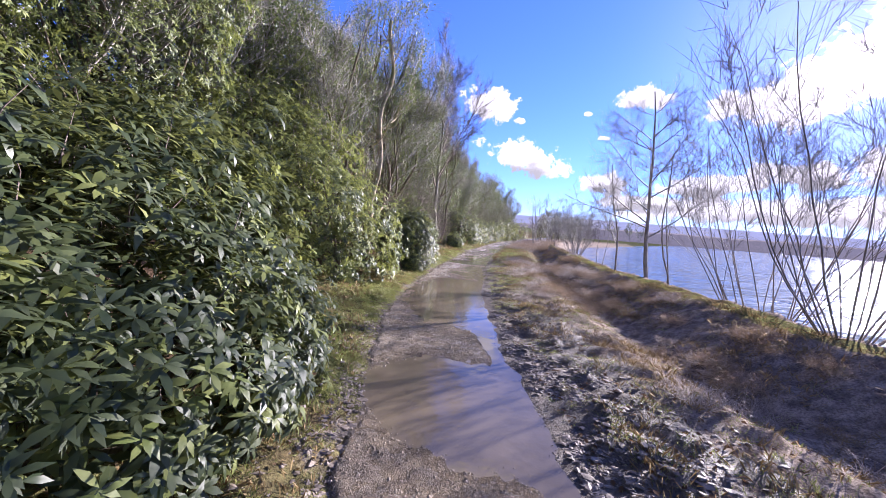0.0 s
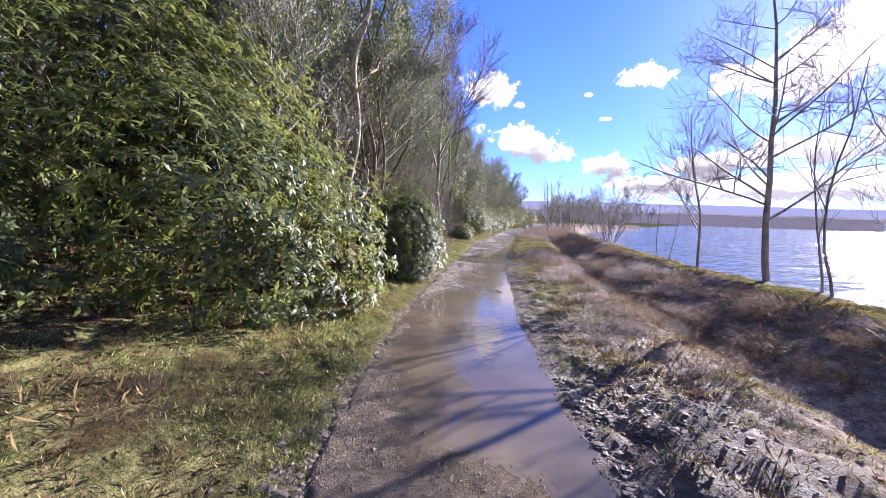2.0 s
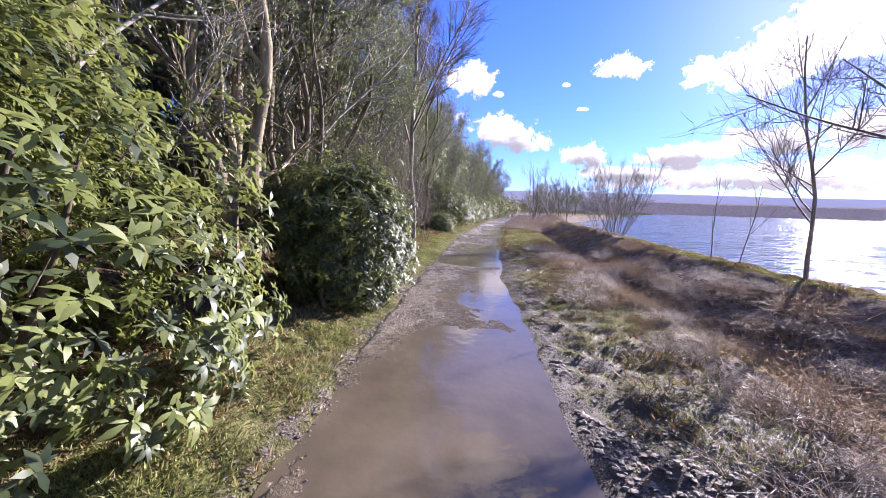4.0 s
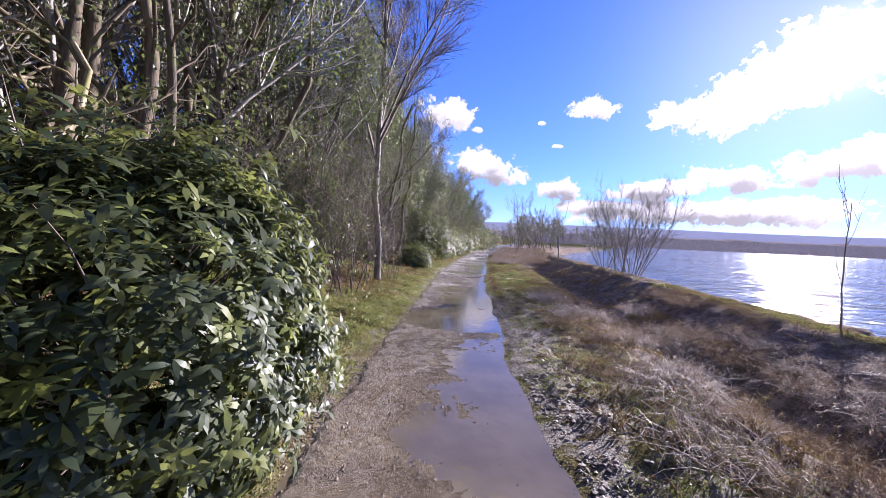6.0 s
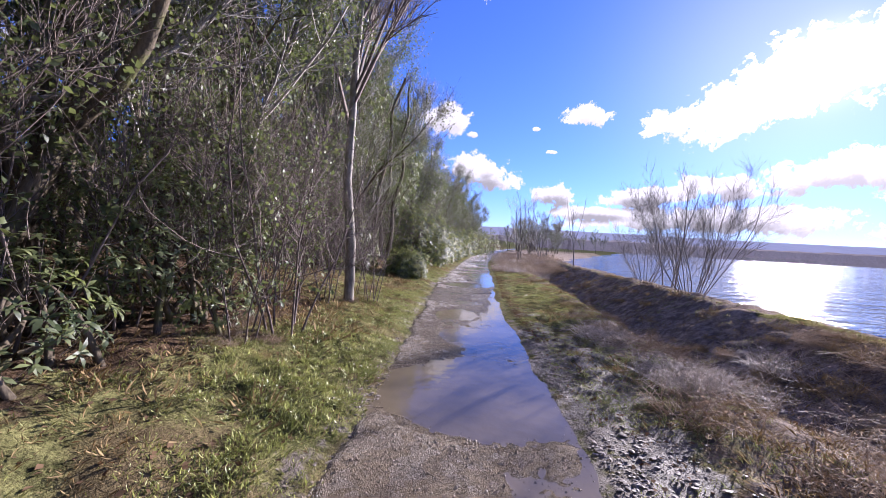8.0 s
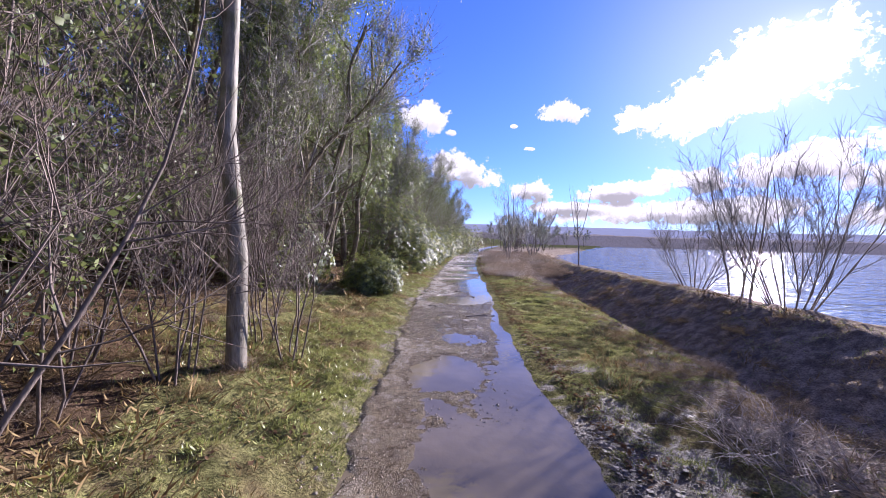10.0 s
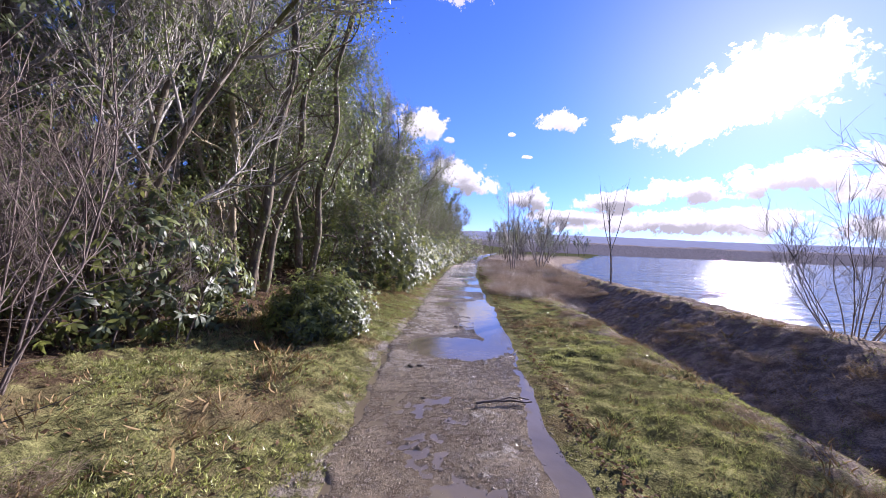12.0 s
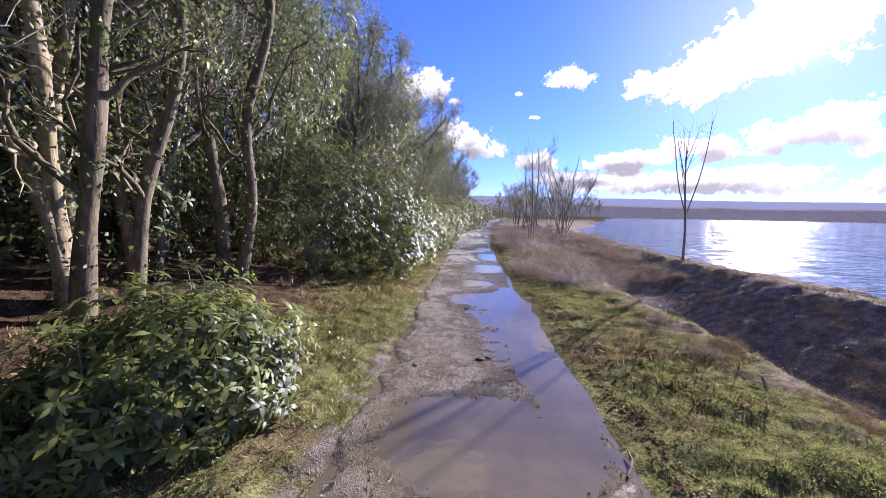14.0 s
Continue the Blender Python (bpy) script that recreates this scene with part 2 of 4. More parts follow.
def path_material():
    m, n, b, o = material("wet_gravel")
    p = world_place(n)
    big, mid = n.noise(0.8, 4.0, 0.6, p), n.noise(5.0, 5.0, 0.6, p)
    vor = n.add("ShaderNodeTexVoronoi", scale=150.0)
    n.link(p, vor.inputs["Vector"])
    stone = vor.outputs["Distance"]
    grain = n.noise(140.0, 3.0, 0.7, p)
    wet = n.add("ShaderNodeAttribute", attr="wet").outputs["Fac"]
    col = n.mix(n.ramp(mid, 0.35, 0.65), (0.30, 0.235, 0.155), (0.70, 0.57, 0.39))
    col = n.mix(n.ramp(big, 0.45, 0.62, 0.0, 0.45), col, (0.17, 0.12, 0.08))
    col = n.mix(n.ramp(n.noise(28.0, 3.0, 0.7, p), 0.42, 0.62, 0.0, 0.35), col, (0.08, 0.057, 0.04))
    chip = n.add("ShaderNodeSeparateColor")
    n.link(vor.outputs["Color"], chip.inputs[0])
    col = n.mix(n.ramp(chip.outputs[0], 0.7, 0.95, 0.0, 0.75), col, (0.50, 0.42, 0.33))
    col = n.mix(n.ramp(grain, 0.45, 0.65, 0.0, 0.5), col, (0.055, 0.038, 0.027))
    col = n.mix(n.math("MULTIPLY", n.math("ADD", wet, n.math("MULTIPLY", n.math("SUBTRACT", mid, 0.5), 0.9), 0.0, True), 0.5), col, (0.085, 0.06, 0.04))
    n.link(col, b.inputs["Base Color"])
    n.put(n.ramp(n.math("ADD", wet, n.math("MULTIPLY", n.math("SUBTRACT", mid, 0.5), 1.4)), 0.15, 0.9, 0.75, 0.1), b.inputs["Roughness"])
    n.put(n.ramp(wet, 0.3, 0.95, 0.15, 0.5), b.inputs["Specular IOR Level"])
    h = n.math("ADD", n.math("MULTIPLY", stone, -0.8), n.math("ADD", n.math("MULTIPLY", grain, 0.5), n.math("MULTIPLY", mid, 0.8)))
    relief(n, b, h, 1.0, 0.034)
    return m


def water_material(name, deep, rough, waves, squeeze=1.0):
    m, n, b, o = material(name)
    p = world_place(n)
    n.link(n.mix(n.ramp(n.noise(1.1, 3.0, 0.6, p), 0.3, 0.7), deep, tuple(1.5 * v for v in deep)), b.inputs["Base Color"])
    b.inputs["Roughness"].default_value = rough
    b.inputs["IOR"].default_value = 1.33
    b.inputs["Specular IOR Level"].default_value = 0.9
    h = None
    run = n.add("ShaderNodeMapping")
    run.inputs["Rotation"].default_value = (0, 0, radians(-12))
    run.inputs["Scale"].default_value = (squeeze, 1, 1)
    n.link(p, run.inputs[0])
    for scale, share in waves:
        k = n.math("MULTIPLY", n.noise(scale, 3.0, 0.5, run.outputs[0]), share)
        h = k if h is None else n.math("ADD", h, k)
    relief(n, b, h, 1.0, 1.0)
    return m


def plain(name, a, c, scale, rough=0.9, haze_glow=None, gloss=0.2):
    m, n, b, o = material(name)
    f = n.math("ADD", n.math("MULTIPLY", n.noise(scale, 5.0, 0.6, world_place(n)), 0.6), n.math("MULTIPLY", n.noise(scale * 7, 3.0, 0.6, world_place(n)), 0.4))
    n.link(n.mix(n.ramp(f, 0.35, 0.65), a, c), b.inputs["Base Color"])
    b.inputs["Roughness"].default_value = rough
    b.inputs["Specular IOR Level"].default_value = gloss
    # air haze is imitated by letting the surface itself glow
    if haze_glow:
        b.inputs["Emission Color"].default_value, b.inputs["Emission Strength"].default_value = (*haze_glow, 1.0), 1.0
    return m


GROUND, GRAVEL = ground_material(), path_material()
PUDDLE = water_material("muddy_water", (0.1, 0.079, 0.054), 0.02, ((9.0, 0.0022), (2.2, 0.003)))
LAKE = water_material("lake_water", (0.03, 0.06, 0.085), 0.05, ((0.5, 0.42), (1.6, 0.2), (5.0, 0.06), (0.12, 0.9)), 0.35)
# hill and far wood emit a faint lilac glow in place of distance haze
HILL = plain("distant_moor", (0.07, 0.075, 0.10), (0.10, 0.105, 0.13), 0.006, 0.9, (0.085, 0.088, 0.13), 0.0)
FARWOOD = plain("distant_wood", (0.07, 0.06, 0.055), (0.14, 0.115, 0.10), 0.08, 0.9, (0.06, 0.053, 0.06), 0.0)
CLOD = plain("dark_mud", (0.085, 0.067, 0.05), (0.29, 0.235, 0.18), 14.0, 0.62, gloss=0.35)
DARKMUD = plain("wet_dark_mud", (0.022, 0.017, 0.013), (0.07, 0.052, 0.038), 25.0, 0.75)
STONE = plain("loose_stone", (0.08, 0.062, 0.043), (0.42, 0.34, 0.24), 30.0, 0.6)

# ---- mesh helpers ----
rng = np.random.default_rng(7)


def mesh_of(name, verts, faces, mat, smooth=True):
    """Mesh from an array of points and an array of triangles or quads."""
    me = bpy.data.meshes.new(name)
    verts, faces = np.asarray(verts, np.float32), np.asarray(faces, np.int32)
    k = faces.shape[1]
    me.vertices.add(len(verts))
    me.vertices.foreach_set("co", verts.ravel())
    me.loops.add(faces.size)
    me.loops.foreach_set("vertex_index", faces.ravel())
    me.polygons.add(len(faces))
    me.polygons.foreach_set("loop_start", np.arange(0, faces.size, k, dtype=np.int32))
    me.polygons.foreach_set("loop_total", np.full(len(faces), k, np.int32))
    me.polygons.foreach_set("use_smooth", np.full(len(faces), smooth))
    me.materials.append(mat)
    me.update(calc_edges=True)
    return me


def part(name, mesh, parent, label="", kind=""):
    ob = new(name, mesh)
    ob.parent = parent
    return tagged(ob, label=label, kind=kind)


def joined(pieces):
    vs, fs, k = [], [], 0
    for v, f in pieces:
        vs.append(v)
        fs.append(np.asarray(f) + k)
        k += len(v)
    return np.concatenate(vs), np.concatenate(fs)


def unit(v):
    return v / np.maximum(np.linalg.norm(v, axis=-1, keepdims=True), 1e-9)


def tube(pts, radii, sides=4):
    """A tapered tube along a line of points, as quads."""
    pts = np.asarray(pts, float)
    t = unit(np.gradient(pts, axis=0))
    a = unit(np.cross(t, np.array([0.31, 0.77, 0.55])))
    b = np.cross(t, a)
    ang = np.arange(sides) * 2 * np.pi / sides
    ring = np.cos(ang)[None, :, None] * a[:, None] + np.sin(ang)[None, :, None] * b[:, None]
    v = (pts[:, None] + ring * np.asarray(radii)[:, None, None]).reshape(-1, 3)
    i, j = np.meshgrid(np.arange(len(pts) - 1), np.arange(sides), indexing="ij")
    j2 = (j + 1) % sides
    f = np.stack([i * sides + j, i * sides + j2, (i + 1) * sides + j2, (i + 1) * sides + j], -1).reshape(-1, 4)
    return v, f


def many_tubes(start, way, length, radius, segs=3, sides=3, bend=0.25, droop=0.0, r=rng):
    """Thousands of thin wavy stems at once, as quads."""
    n = len(start)
    s = np.linspace(0, 1, segs + 1)
    way = unit(way)
    side = unit(np.cross(way, r.normal(size=(n, 3))))
    wave = r.normal(0, bend, (n, 1)) * s[None] ** 2 + 0.06 * r.normal(size=(n, segs + 1)) * (s[None] > 0)
    pts = start[:, None] + length[:, None, None] * (way[:, None] * s[None, :, None] + side[:, None] * wave[..., None])
    pts[..., 2] -= droop * length[:, None] * s[None] ** 2
    rad = radius[:, None] * (1 - 0.75 * s[None])
    a = unit(np.cross(way, r.normal(size=(n, 3))))
    b = np.cross(way, a)
    ang = np.arange(sides) * 2 * np.pi / sides
    ring = np.cos(ang)[None, :, None] * a[:, None] + np.sin(ang)[None, :, None] * b[:, None]
    v = pts[:, :, None] + ring[:, None] * rad[..., None, None]
    base = (np.arange(n) * (segs + 1) * sides)[:, None, None]
    i, j = np.arange(segs)[None, :, None], np.arange(sides)[None, None]
    j2 = (j + 1) % sides
    f = np.stack([base + i * sides + j, base + i * sides + j2, base + (i + 1) * sides + j2, base + (i + 1) * sides + j], -1)
    return v.reshape(-1, 3), f.reshape(-1, 4), pts


LEAF_V = np.array([(0, 0, 0), (-0.7, 0.28, 0.03), (-0.95, 0.6, 0.0), (0, 1, -0.2), (0.95, 0.6, 0.0), (0.7, 0.28, 0.03), (0, 0.5, 0.035)])
LEAF_F = np.array([(0, 6, 1), (1, 6, 2), (2, 6, 3), (3, 6, 4), (4, 6, 5), (5, 6, 0)])
SMALL_V = np.array([(0, 0, 0), (-0.9, 0.5, 0.12), (0, 1, 0), (0.9, 0.5, 0.12)])
SMALL_F = np.array([(0, 2, 1), (0, 3, 2)])


def leaves(pos, way, up, length, width, tv=LEAF_V, tf=LEAF_F):
    """Leaves at many places: way is the leaf's length, up its face."""
    way = unit(way)
    side = unit(np.cross(way, up))
    face = np.cross(side, way)
    L, W = length[:, None, None], (length * width)[:, None, None]
    v = pos[:, None] + tv[None, :, :1] * W * side[:, None] + tv[None, :, 1:2] * L * way[:, None] + tv[None, :, 2:] * L * face[:, None]
    f = tf[None] + (np.arange(len(pos)) * len(tv))[:, None, None]
    return v.reshape(-1, 3), f.reshape(-1, 3)


def lattice(x, y, seed=0):
    """Hash of whole numbers to 0..1."""
    h = np.sin(x * 127.1 + y * 311.7 + seed * 74.7) * 43758.5453
    return h - np.floor(h)


def bumps(x, y, scale, octaves=4, seed=0):
    """Smooth value noise, about -1 to 1."""
    x, y = np.asarray(x, float), np.asarray(y, float)
    total, amp, norm = 0.0, 1.0, 0.0
    for k in range(octaves):
        u, v = x * scale * 2**k + 17.3 * k, y * scale * 2**k - 9.1 * k
        i, j = np.floor(u), np.floor(v)
        a, b = u - i, v - j
        a, b = a * a * (3 - 2 * a), b * b * (3 - 2 * b)
        s = seed + k
        low = lattice(i, j, s) * (1 - a) + lattice(i + 1, j, s) * a
        top = lattice(i, j + 1, s) * (1 - a) + lattice(i + 1, j + 1, s) * a
        total = total + amp * (2 * (low * (1 - b) + top * b) - 1)
        norm += amp
        amp *= 0.55
    return total / norm


# ---- the lie of the land ----
LEFT_Y, LEFT_X = (-60, 0, 4, 7.3, 9, 10.6, 13, 17, 19, 21, 24, 27, 36, 44, 52, 62, 85, 130, 400), (24, 5.2, 3.05, 1.95, 1.45, 1.1, 0.75, 0.42, 0.36, 0.22, 0.04, -0.16, -0.12, -0.05, 0.25, 0.95, 2.9, 9, 60)
RIGHT_Y, RIGHT_X = (-60, 0, 4, 6, 7.2, 8.4, 9.7, 12.1, 15, 17, 19, 21.6, 25, 29.5, 36.5, 43, 50, 62, 85, 130, 400), (27, 7.0, 4.75, 4.0, 3.72, 3.4, 3.13, 2.72, 2.42, 2.15, 2.08, 1.95, 1.77, 1.82, 1.74, 1.85, 2.2, 2.9, 4.9, 11, 62)
CREST_Y, CREST_X = (-60, 0, 8, 12.5, 16, 20, 28, 35, 45, 60, 100, 400), (34, 10.5, 7.0, 6.4, 5.9, 5.75, 5.8, 5.75, 6.4, 9.0, 24, 140)
WATER_Z, PUDDLE_Z = -0.35, -0.004


def left_edge(y):
    return np.interp(y, LEFT_Y, LEFT_X) + 0.05 * bumps(y, 0.0, 1.1, 3, 9)


def right_edge(y):
    return np.interp(y, RIGHT_Y, RIGHT_X) + 0.05 * bumps(y, 0.0, 1.1, 3, 7)


def crest(y):
    return np.interp(y, CREST_Y, CREST_X)


def land(x, y):
    """Height of the ground beside and under the path."""
    lo, hi, cr = left_edge(y), right_edge(y), crest(y)
    dl, dr = lo - x, x - hi
    rough = 0.03 * bumps(x, y, 1.3, 3, 3) + 0.022 * bumps(x, y, 4.5, 2, 5)
    zl = 0.012 + 0.10 * np.clip(dl, 0, 0.3) + 0.16 * np.clip(dl, 0, 2.0) + 0.22 * np.clip(dl - 2, 0, 14) + 0.08 * np.clip(dl - 16, 0, 150)
    c = cr - x
    deep = np.interp(y, (0, 10, 18, 22, 31, 36, 45), (0.5, 0.55, 0.6, 1.0, 1.0, 0.5, 0.2))
    shelf = 0.01 + 0.09 * np.clip(dr, 0, 1.4)
    foot = shelf - 0.34 * deep
    zr = shelf + (foot - shelf) * np.clip((2.15 - c) / 0.55, 0, 1)
    zr = zr + (0.54 - foot) * np.clip((1.45 - c) / 1.25, 0, 1)
    past = np.clip((x - cr - 0.35) / 1.6, 0, 1)
    zr = zr * (1 - past) - 1.6 * past
    clod = np.clip(1.25 - np.abs(dr - 0.45) / 0.7, 0, 1) * np.interp(y, (0, 13, 16, 22, 25), (1, 0.9, 0.5, 0.5, 0.15))
    rough = rough + clod * (0.075 * np.abs(bumps(x, y, 3.6, 2, 81)) + 0.015 * bumps(x, y, 7.0, 1, 83))
    inward = np.clip(-np.maximum(dl, dr), 0, 1)
    clod = np.clip(1.2 - np.abs(dl - 0.1) / 0.35, 0, 1) * np.interp(y, (0, 10, 13, 30), (1, 1, 0.4, 0.4))
    rough = rough + clod * 0.03 * bumps(x, y, 5.0, 1, 85) + 0.045 * bumps(x, y, 4.5, 3, 87) * (np.maximum(dl, dr) > 0.2)
    near = np.clip(1 - inward / 0.3, 0, 1)
    z = np.where(dl > 0, zl, np.where(dr > 0, zr, 0.008 - 0.16 * np.clip(inward, 0, 0.5)))
    z = z + rough * near * np.clip(0.35 + np.maximum(dl, dr) / 0.3, 0.35, 1)
    behind = (y > 380) & (x > cr)
    return np.where(behind, -1.6 + 0.25 * np.clip(y - 470, 0, 40), z)


def sheet(xs, ys, zfun):
    X, Y = np.meshgrid(xs, ys, indexing="ij")
    Z = zfun(X, Y)
    n, m = X.shape
    i, j = np.meshgrid(np.arange(n - 1), np.arange(m - 1), indexing="ij")
    f = np.stack([i * m + j, (i + 1) * m + j, (i + 1) * m + j + 1, i * m + j + 1], -1).reshape(-1, 4)
    return np.stack([X, Y, Z], -1).reshape(-1, 3), f


def give(me, name, values):
    a = me.attributes.new(name, "FLOAT", "POINT")
    a.data.foreach_set("value", np.asarray(values, np.float32).ravel())


xs = np.concatenate([-np.geomspace(900, 8.5, 26), np.arange(-8, -3, 0.25), np.arange(-3, 7.6, 0.06), np.arange(7.7, 12, 0.4), np.geomspace(12.5, 1500, 26)])
ys = np.concatenate([-np.geomspace(700, 3, 14), np.arange(-2, 3, 0.4), np.arange(3, 42, 0.06), np.arange(42, 70, 0.4), np.geomspace(71, 1500, 34)])
gv, gf = sheet(xs, ys, land)
me = mesh_of("ground", gv, gf, GROUND)
X, Y = gv[:, 0], gv[:, 1]
dl, dr = left_edge(Y) - X, X - right_edge(Y)
lawn = np.interp(Y, (0, 7.5, 8.5, 9.8, 11, 15, 17, 19, 21.5, 23, 26, 28, 34, 60), (1.2, 1.3, 2.6, 2.4, 1.2, 1.2, 1.9, 1.6, 1.3, 2.6, 2.4, 1.8, 1.2, 1.2))
grassy_l = np.clip(1.35 - np.clip(dl - 0.2, 0, 9) / lawn, 0, 1) * (dl > -0.2)
turf_w = np.interp(Y, (0, 9, 12, 18, 22, 26, 33, 40, 60), (0.35, 0.4, 0.8, 1.0, 1.1, 2.3, 1.2, 0.8, 0.8))
grassy_r = np.clip(1.4 - dr / turf_w, 0, 1) * (dr > -0.2)
mud_r = np.clip(1.3 - np.abs(dr - 0.3) / np.interp(Y, (0, 11, 14), (1.1, 1.1, 0.75)), 0, 1) * (dr > -0.3) * np.interp(Y, (0, 12, 15, 18, 21, 24, 60), (1, 0.95, 0.55, 0.7, 0.65, 0.2, 0.2))
give(me, "grass", np.maximum(np.maximum(grassy_l, grassy_r), np.clip(1.6 - np.abs(X - crest(Y)) / 0.2, 0, 1) * (Y < 22)))
give(me, "mud", np.maximum(mud_r, 0.5 * np.clip(1 - np.abs(dl - 0.05) / 0.35, 0, 1)))
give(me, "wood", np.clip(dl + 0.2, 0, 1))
give(me, "field", np.clip((np.hypot(X, Y - 10) - 90) / 60, 0, 1))
tagged(new("ground", me), "muddy grass and leaf-littered woodland ground beside the lake", "ground", kind="structure")

# path: u runs across from the left edge, hollows hold the puddles
HOLLOWS = [(15.6, 0.7, 1.5, 0.4, 0.034), (21.7, 0.62, 1.9, 0.5, 0.036), (29.8, 0.75, 1.4, 0.35, 0.034), (31.6, 0.6, 1.0, 0.5, 0.034), (25.3, 0.3, 1.6, 0.35, 0.024), (17.4, 0.75, 0.9, 0.3, 0.028), (9.4, 0.4, 0.8, 0.3, 0.02),
           (4.2, 0.6, 1.2, 0.6, 0.08), (6.9, 0.56, 1.05, 0.58, 0.085), (6.0, 0.93, 3.2, 0.13, 0.06), (8.9, 0.95, 1.3, 0.16, 0.06), (11.6, 0.55, 2.35, 0.6, 0.085), (10.2, 0.8, 1.3, 0.35, 0.06), (13.3, 0.7, 0.75, 0.5, 0.075),
           (15.6, 0.96, 2.0, 0.17, 0.06), (16.4, 0.88, 0.9, 0.16, 0.05), (15.4, 0.53, 0.25, 0.2, 0.045), (17.3, 0.99, 1.5, 0.1, 0.05), (19.2, 0.54, 0.95, 0.6, 0.085), (21.2, 0.6, 0.55, 0.3, 0.04), (22.6, 0.91, 2.6, 0.14, 0.055), (22.9, 0.4, 0.6, 0.25, 0.04), (24.2, 0.6, 0.4, 0.22, 0.03),
           (25.0, 0.97, 2.0, 0.11, 0.06), (27.75, 0.52, 0.66, 0.42, 0.08), (29.1, 0.86, 1.2, 0.17, 0.055), (31.6, 0.85, 1.5, 0.2, 0.045), (31.9, 0.45, 0.4, 0.32, 0.04), (33.4, 0.45, 0.5, 0.3, 0.04), (35.7, 0.62, 0.8, 0.5, 0.07), (38.5, 0.8, 1.5, 0.25, 0.04), (41, 0.6, 0.8, 0.4, 0.04)]



def path_z(U, Y):
    lo, hi = left_edge(Y), right_edge(Y)
    x = lo + U * (hi - lo)
    z = 0.019 - 0.013 * U + 0.011 * bumps(x, Y, 0.9, 3, 21) + 0.008 * bumps(x, Y, 4.0, 3, 22) + 0.009 * bumps(x, Y, 18.0, 2, 23)
    wob = 0.25 * bumps(x, Y, 1.6, 3, 31)
    for cy, cu, ry, ru, deep in HOLLOWS:
        d = ((Y - cy) / ry) ** 2 + ((U - cu) / ru) ** 2 + wob
        z = z - 0.62 * deep * np.clip(1.2 - d, 0, 1)
    edge = np.maximum(np.maximum(-U, U - 1) + 0.04 * bumps(x, Y, 3.0, 4, 33) * 1.8 + 0.06, 0)
    return z - 0.9 * edge


us, vs = np.linspace(-0.14, 1.14, 66), np.concatenate([np.arange(-4, 2.5, 0.3), np.arange(2.5, 42, 0.035), np.arange(42, 70, 0.25), np.geomspace(70.5, 160, 30)])
U, V = np.meshgrid(us, vs, indexing="ij")
PZ = path_z(U, V)
pv = np.stack([left_edge(V) + U * (right_edge(V) - left_edge(V)), V, PZ], -1).reshape(-1, 3)
n, m = U.shape
i, j = np.meshgrid(np.arange(n - 1), np.arange(m - 1), indexing="ij")
pf = np.stack([i * m + j, (i + 1) * m + j, (i + 1) * m + j + 1, i * m + j + 1], -1).reshape(-1, 4)
me = mesh_of("footpath", pv, pf, GRAVEL)
give(me, "wet", np.clip(1.05 - (PZ - PUDDLE_Z) / 0.05, 0.15, 1))
tagged(new("footpath", me), "wet brown gravel footpath with muddy puddles", "path", kind="structure")

wy = np.arange(-4, 60, 0.25)
lo, hi = left_edge(wy), right_edge(wy)
wv = np.concatenate([np.stack([lo + 0.02, wy, 0 * wy + PUDDLE_Z], -1), np.stack([hi + 0.06, wy, 0 * wy + PUDDLE_Z], -1)])
k = len(wy)
a = np.arange(k - 1)
tagged(new("puddle_water", mesh_of("puddle_water", wv, np.stack([a, k + a, k + a + 1, a + 1], -1), PUDDLE)), "shallow muddy puddle water reflecting the sky", "puddle", kind="structure")

# lake with its far side
ly = np.concatenate([np.arange(-60, 60, 4.0), np.geomspace(62, 420, 24)])
lv = np.concatenate([np.stack([crest(ly) + 0.3, ly, 0 * ly + WATER_Z], -1), np.stack([0 * ly + 1500, ly, 0 * ly + WATER_Z], -1)])
k = len(ly)
a = np.arange(k - 1)
tagged(new("lake_water", mesh_of("lake_water", lv, np.stack([a, k + a, k + a + 1, a + 1], -1), LAKE)), "rippled lake water glittering in low sun", "lake", kind="structure")


def ridge(name, mat, y0, y1, x0, x1, height, seed, step, label, cat, kind, steep=(0.0, 0.85, 1.0, 1.0, 0.0)):
    """A long bank or hill: rises from its near foot to an uneven top and falls behind."""
    x = np.arange(x0, x1, step)
    s = np.linspace(0, 1, 12)
    Xr, S = np.meshgrid(x, s, indexing="ij")
    top = height(Xr) + 0 * S
    prof = np.interp(S, (0, 0.06, 0.5, 0.8, 1), steep)
    Z = prof * top - 1.0
    Yr = y0 + (y1 - y0) * S + 6 * bumps(Xr, S * 40, 0.05, 3, seed)
    v = np.stack([Xr, Yr, Z], -1).reshape(-1, 3)
    n, m = Xr.shape
    i, j = np.meshgrid(np.arange(n - 1), np.arange(m - 1), indexing="ij")
    f = np.stack([i * m + j, (i + 1) * m + j, (i + 1) * m + j + 1, i * m + j + 1], -1).reshape(-1, 4)
    return tagged(new(name, mesh_of(name, v, f, mat)), label, cat, kind=kind)


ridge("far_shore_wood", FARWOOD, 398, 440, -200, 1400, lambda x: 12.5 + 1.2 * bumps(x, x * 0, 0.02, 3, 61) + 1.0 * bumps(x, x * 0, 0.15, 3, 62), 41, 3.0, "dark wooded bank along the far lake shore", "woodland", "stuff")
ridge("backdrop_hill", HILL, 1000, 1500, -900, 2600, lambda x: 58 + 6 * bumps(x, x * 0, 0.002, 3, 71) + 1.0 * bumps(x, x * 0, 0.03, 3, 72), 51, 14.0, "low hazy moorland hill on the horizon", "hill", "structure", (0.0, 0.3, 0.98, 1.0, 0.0))


